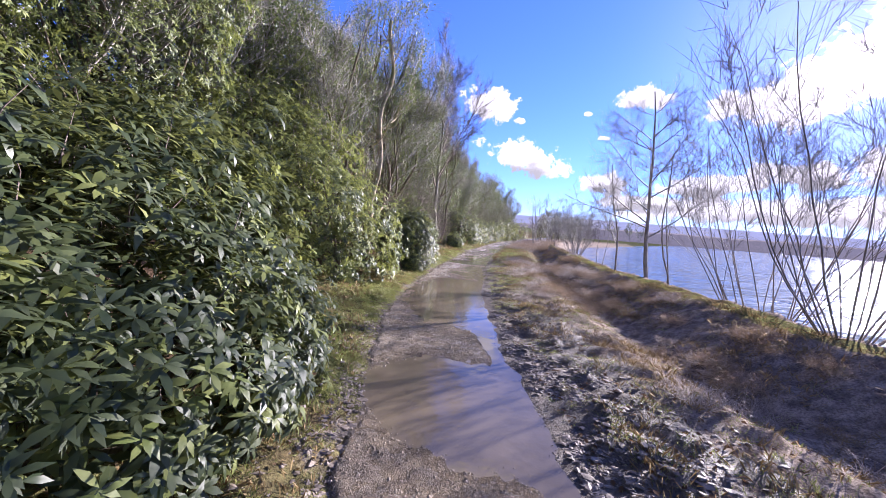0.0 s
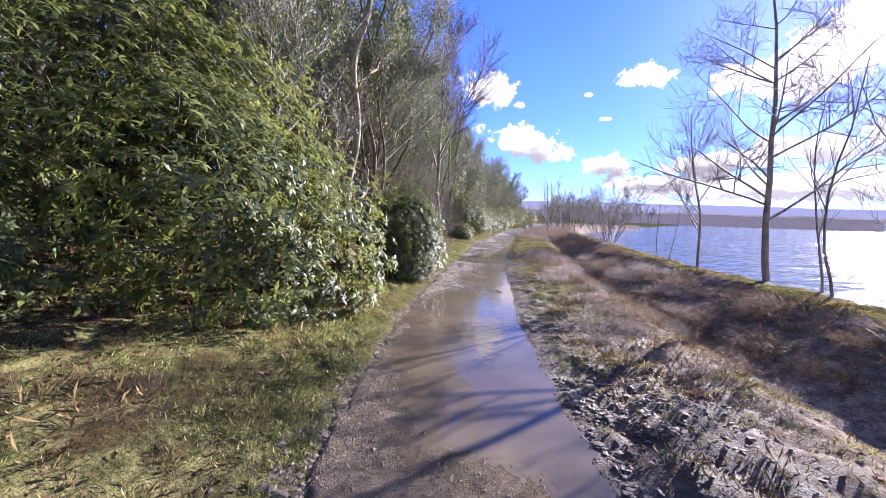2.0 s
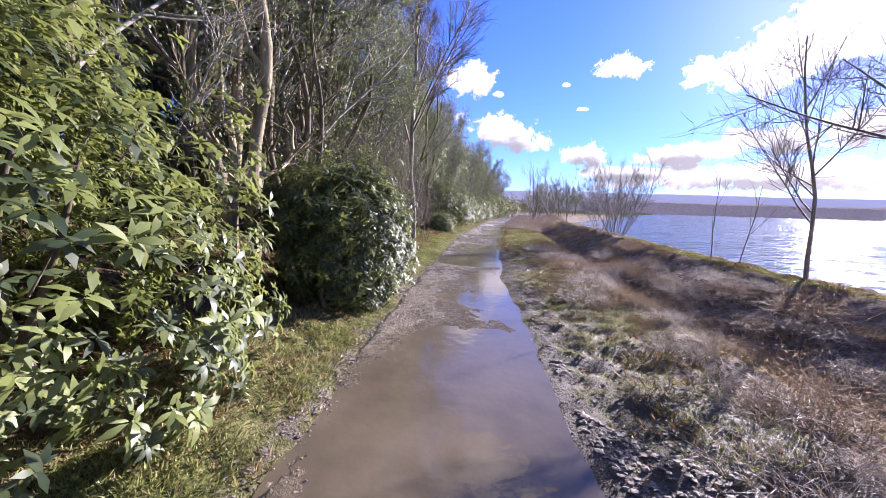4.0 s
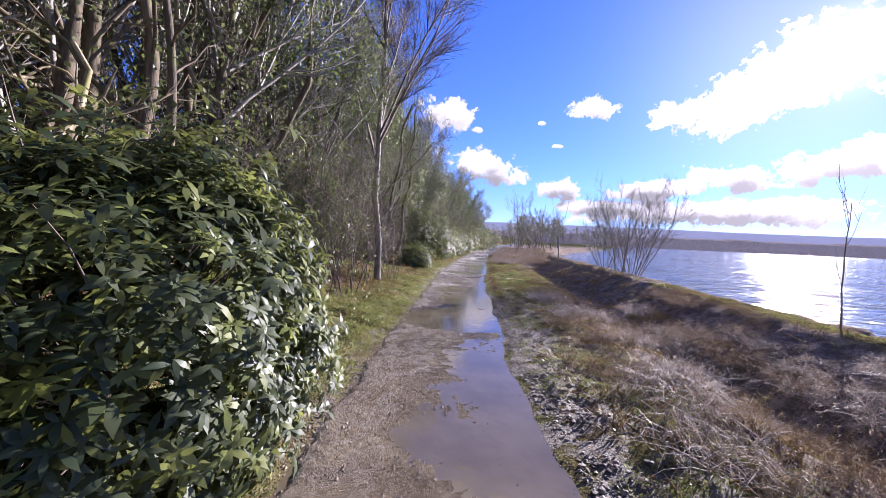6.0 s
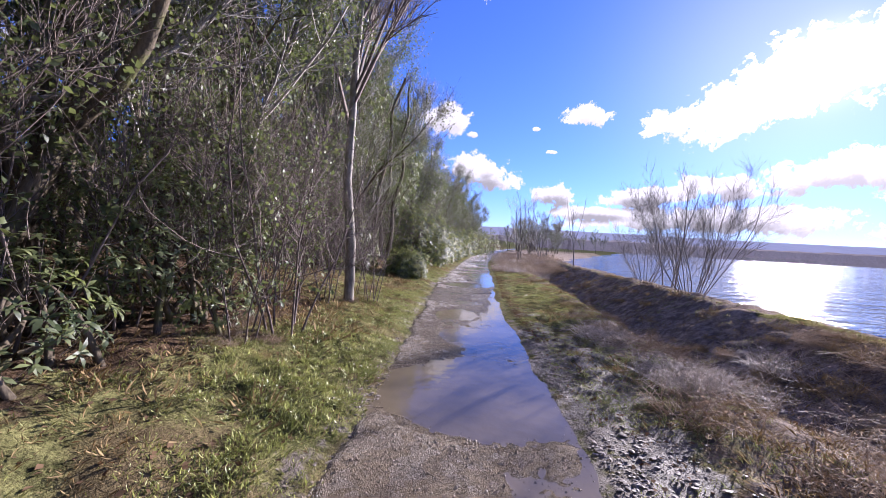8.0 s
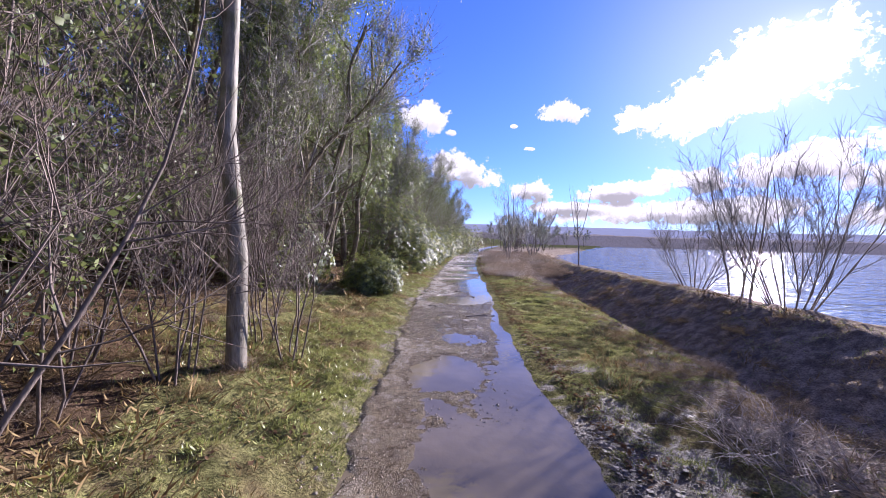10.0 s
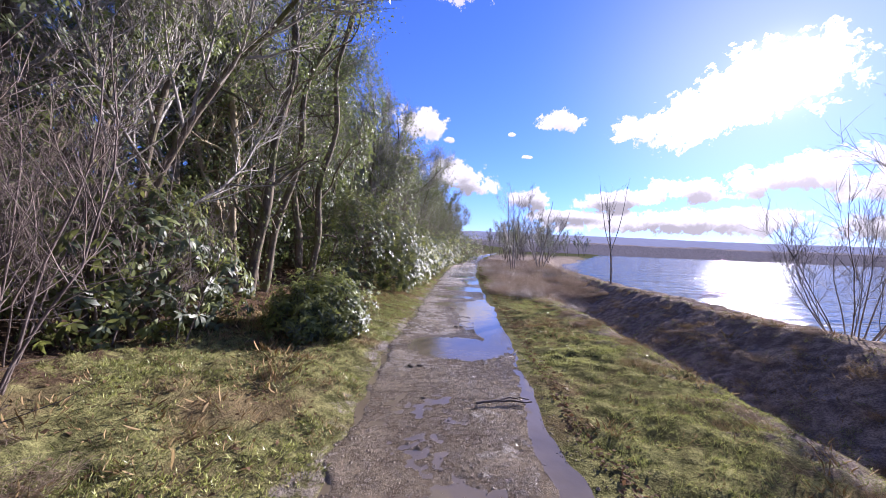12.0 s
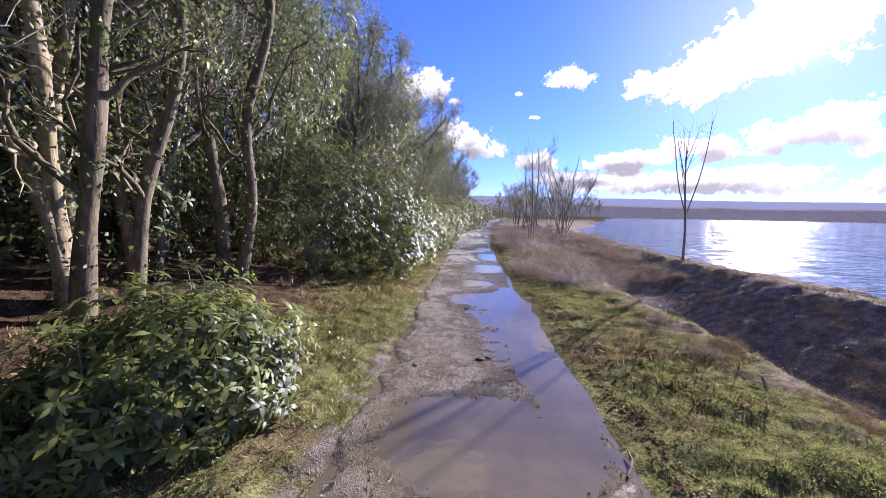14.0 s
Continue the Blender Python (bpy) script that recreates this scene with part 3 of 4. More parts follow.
# ---- plants ----
def ground_at(x, y):
    return float(land(np.array(x), np.array(y)))


def grow(r, base, way, length, radius, depth, out, kink=0.18, lift=0.10, fork=0.75, kids=(4, 7), segs=6, angle=(0.45, 0.95), low=0.25):
    """A limb and its branches, as lines of points with radii, sorted by depth."""
    pts, d, step = [np.array(base, float)], unit(np.array(way, float)), length / segs
    for k in range(segs):
        d = unit(d + r.normal(0, kink, 3) + np.array([0, 0, lift]))
        pts.append(pts[-1] + d * step)
    s = np.linspace(0, 1, segs + 1)
    rad = radius * (1 - 0.72 * s) if depth > 0 else radius * (1 - 0.6 * s)
    out.append((depth, np.array(pts), rad))
    if depth == 0:
        return
    for q in range(int(r.integers(kids[0], kids[1] + 1))):
        f = r.uniform(low, 0.97)
        i = min(int(f * segs), segs - 1)
        at = pts[i] + (pts[i + 1] - pts[i]) * (f * segs - i)
        along = unit(pts[i + 1] - pts[i])
        side = unit(np.cross(along, r.normal(size=3)))
        ang = r.uniform(*angle)
        grow(r, at, along * math.cos(ang) + side * math.sin(ang), length * fork * r.uniform(0.55, 1.0) * (1.05 - 0.45 * f), radius * (1 - 0.7 * f) * 0.62, depth - 1, out, kink, lift, fork, kids, {14: 6, 8: 5, 6: 4, 5: 3}.get(segs, 3), angle, 0.25)


def limbs_mesh(name, lines, mat, sides):
    return mesh_of(name, *joined([tube(p, r, sides) for _, p, r in lines]), mat)


def tips_of(lines, depth):
    return np.concatenate([p[1:] for d, p, _ in lines if d <= depth])


def sprays(lines, r, count, length, radius, depth=0, up=0.35):
    """Fine twigs along the last branches."""
    src = [p for d, p, _ in lines if d <= depth]
    pts = np.concatenate([p[:-1] for p in src])
    way = np.concatenate([np.diff(p, axis=0) for p in src])
    k = r.integers(0, len(pts), count)
    f = r.random((count, 1))
    w_ = unit(unit(way[k]) + r.normal(0, 0.55, (count, 3)) + np.array([0, 0, up]))
    v, q, _ = many_tubes(pts[k] + way[k] * f, w_, r.uniform(0.4, 1.2, count) * length, np.full(count, radius), 2, 3, 0.2, 0.0, r)
    return v, q


def bare_tree(name, seed, stems, height, radius, spread, trunk_mat, twig_mat, twigs, twig_len, label, cat="tree", depth=3, kink=0.16, lift=0.12, kids=(4, 6), ivy=0, twig_r=0.004, lean=(0, 0), ivy_to=0.8, trunk_ivy=0, angle=(0.45, 0.95), low=0.25, fork=0.52, segs=8, leaders=()):
    """Leafless tree: trunk, branches, fine twigs and, if asked, ivy."""
    r = np.random.default_rng(seed)
    lines = []
    for s in range(stems):
        a = 2 * math.pi * (s + r.random() * 0.6) / max(stems, 1)
        way = np.array([math.cos(a) * spread + lean[0], math.sin(a) * spread + lean[1], 1.0])
        grow(r, (0.12 * math.cos(a) * (stems > 1), 0.12 * math.sin(a) * (stems > 1), -0.15), way, height * r.uniform(0.8, 1.0), radius * r.uniform(0.75, 1.0), depth, lines, kink, lift, fork, kids, segs, angle, low)
    for f, a, tilt, reach, thick in leaders:
        stem = lines[0][1]
        at = stem[0] + (stem[-1] - stem[0]) * f
        at = np.array([np.interp(at[2], stem[:, 2], stem[:, k]) for k in range(3)])
        grow(r, at, (math.cos(a) * math.sin(tilt), math.sin(a) * math.sin(tilt), math.cos(tilt)), reach, thick, depth - 1, lines, kink, lift, fork, kids, segs, angle, low)
    root = new(name)
    big = [q for q in lines if q[0] == depth]
    for q in big:
        part("trunk", limbs_mesh("trunk", [q], trunk_mat, 8), root)
    part("crown", limbs_mesh("crown", [q for q in lines if q[0] < depth], twig_mat, 3), root)
    if twigs:
        part("fine_spray", mesh_of("fine_spray", *sprays(lines, r, twigs, twig_len, twig_r, 1), twig_mat), root, kind="stuff")
    if ivy or trunk_ivy:
        pts = np.concatenate([p for d, p, _ in lines if d < depth])
        pts = pts[pts[:, 2] < height * ivy_to]
        k = r.integers(0, len(pts), ivy)
        pos = pts[k] + r.normal(0, 0.10, (ivy, 3))
        if trunk_ivy:
            tp = np.concatenate([np.linspace(p[q], p[q + 1], 20) for _, p, _ in big for q in range(len(p) - 1)])
            tp = tp[tp[:, 2] < height * 0.7]
            pos = np.concatenate([pos, tp[r.integers(0, len(tp), trunk_ivy)] + r.normal(0, radius * 1.3, (trunk_ivy, 3))])
        c = len(pos)
        v, f = leaves(pos, r.normal(size=(c, 3)) + (0, 0, -0.4), r.normal(size=(c, 3)) + (0.3, -0.3, 0.8), r.uniform(0.028, 0.065, c), np.full(c, 0.42), SMALL_V, SMALL_F)
        part("ivy", mesh_of("ivy", v, f, IVY), root, "dark green ivy leaves", kind="stuff")
    return tagged(root, label, cat)


ONE_LEAF = {}


def bush(name, seed, lobes, whorls, leaf, label, group="", single=0, mat=None, fresh_lit=0.28, inner=0.5, droop=0.25, stems=14):
    """Evergreen bush: whorls of long leaves over rounded lobes (x, y, z, rx, ry, rz), stems inside. The first lobe's foot is the origin."""
    r = np.random.default_rng(seed)
    x0, y0 = lobes[0][0], lobes[0][1]
    z0 = ground_at(x0, y0)
    L = np.array(lobes, float)
    area = (L[:, 3] * L[:, 4] + L[:, 3] * L[:, 5] + L[:, 4] * L[:, 5])
    pick = r.choice(len(L), whorls * 3, p=area / area.sum())
    d = unit(r.normal(size=(whorls * 3, 3)))
    lump = 1 + 0.28 * bumps(d[:, 0] * 3 + pick * 7, d[:, 1] * 3 + d[:, 2] * 2.3, 1.0, 3, seed % 50) + 0.2 * bumps(d[:, 0] * 9 + pick * 3, d[:, 1] * 9 + d[:, 2] * 7, 1.0, 2, seed % 37) + r.normal(0, 0.05, whorls * 3)
    deep = np.where(r.random(whorls * 3) < inner * 0.35, r.uniform(0.6, 0.92, whorls * 3), 1.0)
    pos = L[pick, :3] + d * L[pick, 3:] * (lump * deep)[:, None]
    shoot = np.where((r.random(len(pos)) < 0.16) & (d[:, 2] > -0.1), r.uniform(0.03, 0.26, len(pos)), 0.0) * min(1.0, leaf / 0.1)
    pos = pos + (0.6 * d + np.array([0, 0, 0.7])) * shoot[:, None]
    inside = np.zeros(len(pos), bool)
    for k, q in enumerate(L):
        inside |= (pick != k) & ((((pos - q[:3]) / q[3:]) ** 2).sum(1) < 0.72)
    pos, d = pos[~inside][:whorls], d[~inside][:whorls]
    low = pos[:, 2] > land(pos[:, 0], pos[:, 1]) + 0.06
    pos, axis = pos[low], unit(1.2 * d[low] + np.array([0, 0, 0.7]) + r.normal(0, 0.3, (int(low.sum()), 3)))
    n = len(pos)
    per = 8
    ang = (np.arange(per)[None] + r.random((n, 1))) * 2 * np.pi / per + r.normal(0, 0.15, (n, per))
    a = unit(np.cross(axis, r.normal(size=(n, 3))))
    b = np.cross(axis, a)
    out = np.cos(ang)[..., None] * a[:, None] + np.sin(ang)[..., None] * b[:, None]
    tilt = r.uniform(-0.25, 0.65, (n, per, 1))
    way = out * np.cos(tilt) + axis[:, None] * np.sin(tilt) - np.array([0, 0, 1.0]) * droop * r.random((n, per, 1))
    up = 0.8 * axis[:, None] - out * 0.2 + np.array([0, 0, 0.3])
    P = np.repeat(pos[:, None], per, 1) + r.normal(0, 0.008, (n, per, 3))
    size = leaf * r.uniform(0.6, 1.15, (n, per)) * r.uniform(0.8, 1.15, (n, 1))
    lighter = np.repeat(r.random(n) < fresh_lit, per)
    P, way, up, size = P.reshape(-1, 3), way.reshape(-1, 3), np.broadcast_to(up, way.shape).reshape(-1, 3), size.ravel()
    root = new(name)
    origin = np.array([x0, y0, z0])
    root.location = origin
    mat = mat or RHODO
    # the leaves nearest the path are pieces of their own
    chosen = np.zeros(len(P), bool)
    if single:
        gap = P[:, 0] - 0.25 * np.abs(P[:, 2] - 1.0)
        chosen[np.argsort(-gap)[: single * 6: 6]] = True
    for tag, some, m_ in (("foliage", ~lighter & ~chosen, mat), ("fresh_lit_foliage", lighter & ~chosen, RHODO_FRESH_LIT)):
        if some.any():
            v, f = leaves(P[some] - origin, way[some], up[some], size[some], r.uniform(0.13, 0.19, some.sum()))
            part(tag, mesh_of(tag, v, f, m_), root, kind="stuff")
    for k in np.flatnonzero(chosen):
        key = bool(lighter[k])
        if key not in ONE_LEAF:
            v, f = leaves(np.zeros((1, 3)), np.array([[0, 1.0, 0]]), np.array([[0, 0, 1.0]]), np.ones(1), np.full(1, 0.16))
            ONE_LEAF[key] = mesh_of("leaf", v, f, RHODO_FRESH_LIT if key else RHODO)
        ob = part("leaf", ONE_LEAF[key], root)
        wy_ = Vector(way[k]).normalized()
        sx = wy_.cross(Vector(up[k])).normalized()
        rot = Matrix((sx, wy_, sx.cross(wy_))).transposed().to_4x4()
        ob.matrix_basis = Matrix.Translation(P[k] - origin) @ rot @ Matrix.Scale(float(size[k]), 4)
    # stems from the foot into the crown, and shoots to some whorls
    lines = []
    for s in range(stems):
        q = L[s % len(L)]
        top = q[:3] + unit(r.normal(size=3) + (0.2, 0, 0.6)) * q[3:] * 0.7
        foot = np.array([x0 + r.normal(0, 0.25), y0 + r.normal(0, 0.25), 0.0])
        foot[2] = ground_at(foot[0], foot[1]) - 0.1
        mid = (foot + top) / 2 + r.normal(0, 0.15, 3)
        t = np.linspace(0, 1, 8)[:, None]
        lines.append((0, (1 - t) ** 2 * foot + 2 * t * (1 - t) * mid + t**2 * top - origin, np.linspace(0.035, 0.012, 8)))
    for q in lines:
        part("stem", limbs_mesh("stem", [q], TRUNK, 5), root)
    k = r.integers(0, n, min(n, 500))
    v, f, _ = many_tubes(pos[k] - axis[k] * 0.28 - origin, axis[k], np.full(len(k), 0.28), np.full(len(k), 0.005), 2, 3, 0.1, 0.0, r)
    part("twig_mass", mesh_of("twig_mass", v, f, TWIG_RED), root, kind="stuff")
    return tagged(root, label, "bush", group)


# left of the path: rhododendrons
# bushes with sunlit or shining leaves get a larger share of the lighter leaf
bush("rhododendron_bush", 11, [(0.95, 5.2, 0.8, 1.05, 1.5, 1.0), (0.05, 4.2, 1.25, 1.1, 1.35, 1.15), (1.15, 6.2, 0.65, 0.62, 0.8, 0.75), (1.65, 5.2, 0.5, 0.65, 0.95, 0.58), (1.55, 6.0, 0.45, 0.58, 0.75, 0.52), (1.3, 4.0, 0.6, 0.9, 0.9, 0.7), (0.95, 6.0, 1.2, 0.72, 0.8, 0.85)], 8500, 0.1, "large glossy green rhododendron bush leaning over the path edge", single=260, fresh_lit=0.22)
bush("rhododendron_bush", 12, [(-0.55, 11.1, 0.9, 1.25, 1.5, 1.3), (-1.9, 10.8, 1.7, 1.7, 1.9, 2.2), (-0.7, 10.2, 1.7, 1.0, 1.0, 1.0), (-2.6, 8.8, 1.4, 1.4, 1.3, 1.9)], 9000, 0.105, "tall dark green rhododendron bush with sunlit yellowish top", single=260, fresh_lit=0.6)
bush("rhododendron_bush", 13, [(0.0, 14.5, 0.85, 0.78, 0.85, 0.9), (0.0, 14.95, 0.65, 0.7, 0.6, 0.7), (-0.45, 14.4, 1.2, 0.5, 0.5, 0.5), (0.12, 14.7, 1.4, 0.42, 0.45, 0.4)], 4600, 0.09, "rounded dark green rhododendron bush on the grass verge", single=260)
bush("rhododendron_bush", 14, [(-2.75, 26.0, 1.2, 0.85, 0.95, 0.9), (-2.45, 26.7, 0.9, 0.55, 0.6, 0.6)], 650, 0.13, "rhododendron bush with drooping grey-green leaves", droop=1.1, single=150)
bush("rhododendron_bush", 15, [(-1.1, 27.6, 0.48, 0.56, 0.6, 0.5), (-1.35, 27.2, 0.4, 0.42, 0.45, 0.38)], 1700, 0.09, "low rounded rhododendron bush with bright green tips", single=260, fresh_lit=0.65)
bush("rhododendron_bush", 16, [(-2.3, 34.2, 1.3, 1.9, 2.3, 1.7), (-1.2, 35.2, 0.9, 1.1, 1.6, 1.0), (-2.5, 32.5, 1.5, 1.2, 1.2, 1.4), (-1.0, 33.4, 0.8, 0.75, 1.2, 0.9)], 3600, 0.12, "large dark shaded rhododendron bush beside the path")
for k, (x, y, s) in enumerate([(-1.5, 38.6, 1.3), (-1.3, 41.5, 1.15), (-1.4, 44.6, 1.4), (-1.0, 48, 1.3), (-0.7, 52, 1.5), (0.0, 57, 1.6), (0.6, 63, 1.8), (1.6, 70, 2.0)]):
    bush("rhododendron_bush", 20 + k, [(x, y, 0.75 * s, s, 1.2 * s, s), (x + 0.4, y + 1.0, 0.5 * s, 0.7 * s, 0.8 * s, 0.7 * s)], 800, 0.16, "distant rounded evergreen bush lining the path", "bushes along the path")
bush("holly_bush", 30, [(-1.85, 19.5, 0.75, 0.65, 0.6, 0.75), (-2.1, 19.0, 1.3, 0.6, 0.6, 0.7), (-1.9, 19.9, 1.9, 0.6, 0.7, 0.9)], 1300, 0.07, "small-leaved evergreen bush among bare stems", mat=IVY, fresh_lit=0.05)
bush("holly_bush", 31, [(-1.9, 17.9, 0.6, 0.5, 0.5, 0.6)], 260, 0.09, "low evergreen bush under the trees", mat=IVY, fresh_lit=0.05)

# evergreen crowns high in the wood
for k, (x, y, s) in enumerate([(-3.2, 32.2, 1.0), (-2.8, 37.5, 1.1), (-3.6, 26.0, 1.15), (-3.2, 21.2, 1.1), (-3.0, 42.5, 1.1)]):
    z = ground_at(x, y)
    bush("holly_tree", 60 + k, [(x, y, z + 3.6 * s, 1.5 * s, 1.6 * s, 1.5 * s), (x + 0.4, y + 0.8, z + 5.0 * s, 1.2 * s, 1.2 * s, 1.4 * s), (x - 0.4, y - 0.8, z + 2.4 * s, 1.3 * s, 1.3 * s, 1.1 * s)], 1900, 0.085, "tall evergreen tree with dark glossy leaves in the wood", mat=IVY, fresh_lit=0.04, stems=4)

# sunlight on these crowns is painted by many lighter leaves
for k, (x, y, s) in enumerate([(-3.3, 11.9, 0.95), (-2.6, 8.2, 0.9), (-2.3, 5.6, 0.85)]):
    z = ground_at(x, y)
    bush("holly_tree", 70 + k, [(x, y, z + 3.4 * s, 1.5 * s, 1.6 * s, 1.5 * s), (x + 0.3, y + 0.6, z + 4.9 * s, 1.2 * s, 1.3 * s, 1.4 * s), (x - 0.5, y - 0.6, z + 6.0 * s, 1.0 * s, 1.0 * s, 1.0 * s)], 4500, 0.07, "tall evergreen tree with sunlit yellowish-green leaves", mat=IVY, fresh_lit=0.4, stems=4)

# the tall pale tree by the path
t = bare_tree("birch_tree", 108, 1, 9.8, 0.115, 0.0, BIRCH, TWIG_RED, 5000, 0.5, "tall leafless birch with a pale trunk beside the path", depth=3, kink=0.06, lift=0.06, kids=(11, 13), twig_r=0.004, lean=(0.05, 0.0), angle=(0.3, 0.75), low=0.38, fork=0.44, leaders=((0.34, 2.9, 0.22, 5.2, 0.045), (0.42, 0.2, 0.42, 4.8, 0.042), (0.42, -0.3, 0.6, 4.2, 0.04), (0.40, 1.6, 0.35, 4.6, 0.045), (0.5, 3.4, 0.45, 3.6, 0.035)))
t.location = (-1.0, 22.0, ground_at(-1.0, 22.0))

# twisted multi-stemmed trees in the shade
OLD = bare_tree("old_tree", 111, 4, 7.5, 0.10, 0.10, TRUNK, TWIG, 900, 0.5, "twisted multi-stemmed tree with pale mossy trunks", depth=3, kink=0.2, lift=0.14, kids=(4, 6), ivy=7000, ivy_to=1.1, trunk_ivy=900, low=0.35, segs=14)
OLD.location = (-4.3, 12.4, ground_at(-4.3, 12.4))
for x, y, a, s in [(-3.6, 16.2, 200, 1.1), (-4.6, 30.6, 20, 1.1), (-4.6, 25.2, 40, 1.1), (-3.2, 18.8, 310, 1.0)]:
    c = copy_thing(OLD, pose(x, y, ground_at(x, y), 0, 0, a))
    c.scale = (s, s, s)


def gnarled_tree(seed, x, y, trunks, mat, label, ivy=1500):
    """A tree of a few bent, knotted trunks (offset x, y, lean x, lean y, height, radius), with crooked boughs above and stubs below."""
    r = np.random.default_rng(seed)
    root = new("old_tree")
    root.location = (x, y, ground_at(x, y))
    boughs, bark = [], []
    for dx, dy, lx, ly, high, rad in trunks:
        k = 26
        t = np.linspace(0, 1, k)
        ph = r.uniform(0, 6.28, 4)
        pts = np.stack([dx + lx * high * t + 0.11 * np.sin(5 * t * high / 2 + ph[0]) * t**0.5, dy + ly * high * t + 0.11 * np.sin(4 * t * high / 2 + ph[1]) * t**0.5, -0.2 + (high + 0.2) * t], -1)
        bark.append(pts)
        thick = rad * (1 - 0.55 * t) * (1 + 0.10 * np.sin(9 * t * high / 2 + ph[2]) + r.normal(0, 0.05, k)) * (1 + 0.5 * np.exp(-t * high / 0.18))
        part("trunk", mesh_of("trunk", *tube(pts, thick, 10), mat), root)
        for f in np.concatenate([r.uniform(0.22, 0.45, 3), r.uniform(0.45, 0.98, 8)]):
            q = int(f * (k - 1))
            a = r.uniform(0, 6.28)
            way = np.array([math.cos(a), math.sin(a), r.uniform(0.3, 1.0)])
            grow(r, pts[q], way, high * r.uniform(0.12, 0.3), thick[q] * 0.5, 2, boughs, 0.3, 0.12, 0.6, (3, 5), 7)
    part("crown", limbs_mesh("crown", boughs, mat, 4), root)
    tips = np.concatenate([p[2:] for d, p, _ in boughs if d < 2])
    pos = tips[r.integers(0, len(tips), ivy)] + r.normal(0, 0.09, (ivy, 3))
    pos[: ivy // 3] = np.concatenate(bark)[r.integers(0, 26 * len(trunks), ivy // 3)] + r.normal(0, 0.1, (ivy // 3, 3))
    v, f = leaves(pos, r.normal(size=(ivy, 3)) + (0, 0, -0.4), r.normal(size=(ivy, 3)) + (0.3, -0.3, 0.8), r.uniform(0.03, 0.07, ivy), np.full(ivy, 0.4), SMALL_V, SMALL_F)
    part("ivy", mesh_of("ivy", v, f, IVY), root, "dark green ivy leaves", kind="stuff")
    return tagged(root, label, "tree")


gnarled_tree(141, -1.55, 14.5, [(-0.05, 0, -0.2, 0.02, 6.0, 0.105), (0.18, 0.05, 0.07, 0.0, 7.0, 0.1), (0.02, -0.08, -0.03, 0, 2.1, 0.08), (-0.4, 0.35, 0.03, 0.05, 6.0, 0.09)], SUNLIT_BARK, "sunlit pale multi-stemmed tree with knotted trunks")
gnarled_tree(142, -1.3, 15.6, [(-0.1, 0, -0.15, 0.0, 6.0, 0.07), (0.25, 0, -0.09, 0.05, 6.5, 0.06), (0.38, 0.1, -0.02, 0.0, 5.0, 0.042)], TRUNK, "slender dark crooked trees behind the rhododendron")
gnarled_tree(143, -2.5, 16.9, [(0, 0, 0.05, 0.0, 6.5, 0.08), (0.5, 0.2, -0.1, 0.1, 6.0, 0.06)], TRUNK, "crooked dark woodland tree with pale lit edges")
gnarled_tree(144, -3.15, 28.6, [(0.1, 0, -0.3, 0.0, 5.5, 0.065), (-0.08, 0.05, -0.02, 0.0, 6.5, 0.08), (-0.35, 0.4, -0.06, 0.05, 6.5, 0.085)], SUNLIT_BARK, "leaning multi-stemmed tree with sunlit-toned bark in the wood's edge", 4200)
gnarled_tree(145, -2.8, 28.6, [(0.0, -0.2, 0.15, 0.0, 6.5, 0.09), (-0.1, 0.4, 0.2, 0.03, 6.5, 0.075)], TRUNK, "twisted dark tree with a sunlit edge beside the verge", 4200)
gnarled_tree(146, -2.75, 30.5, [(-0.05, 0, -0.08, 0.0, 6.0, 0.1), (0.12, 0, 0.12, 0.0, 6.5, 0.09)], TRUNK, "pair of dark old trunks in the wood's shade", 4200)
gnarled_tree(147, -2.6, 19.9, [(0, 0, -0.04, 0.0, 7.0, 0.1), (0.4, 0.3, 0.05, 0.05, 6.5, 0.07)], TRUNK, "dark mossy old tree among bare stems", 1200)

# the wood on the slope
KINDS = [
    bare_tree("woodland_tree", 201, 1, 7.5, 0.085, 0.05, TRUNK, TWIG, 2600, 0.5, "thin woodland tree with grey twigs and some ivy", depth=2, ivy=6000, ivy_to=1.1, kids=(14, 18), kink=0.10, twig_r=0.0045),
    bare_tree("woodland_tree", 202, 2, 7.0, 0.07, 0.12, TRUNK, TWIG, 2600, 0.5, "thin woodland tree with brown twigs and some ivy", depth=2, ivy=5000, ivy_to=1.1, kids=(10, 14), kink=0.12, twig_r=0.0045),
    bare_tree("ivy_tree", 203, 1, 8.0, 0.09, 0.05, TRUNK, TWIG, 700, 0.5, "woodland tree overgrown with dark green ivy", depth=2, kids=(16, 20), kink=0.10, ivy=13000, trunk_ivy=900, ivy_to=1.1),
    bare_tree("ivy_tree", 204, 2, 7.0, 0.08, 0.14, TRUNK, TWIG, 800, 0.5, "woodland tree partly overgrown with ivy", depth=2, kids=(9, 12), kink=0.13, ivy=12000, trunk_ivy=800, ivy_to=1.1),
    bare_tree("sapling", 205, 6, 3.4, 0.014, 0.24, TWIG_RED, TWIG_RED, 350, 0.4, "thicket of thin leafless saplings", "shrub", depth=2, kids=(9, 12), kink=0.11, lift=0.1, angle=(0.5, 1.2), fork=0.38, twig_r=0.0035),
    bare_tree("sapling", 206, 6, 3.0, 0.013, 0.4, TWIG_RED, TWIG_RED, 900, 0.4, "twiggy leafless shrub with grey stems", "shrub", depth=2, kids=(5, 7), kink=0.12, ivy=1500, ivy_to=1.2, twig_r=0.0035),
]
r = np.random.default_rng(5)
spots = []
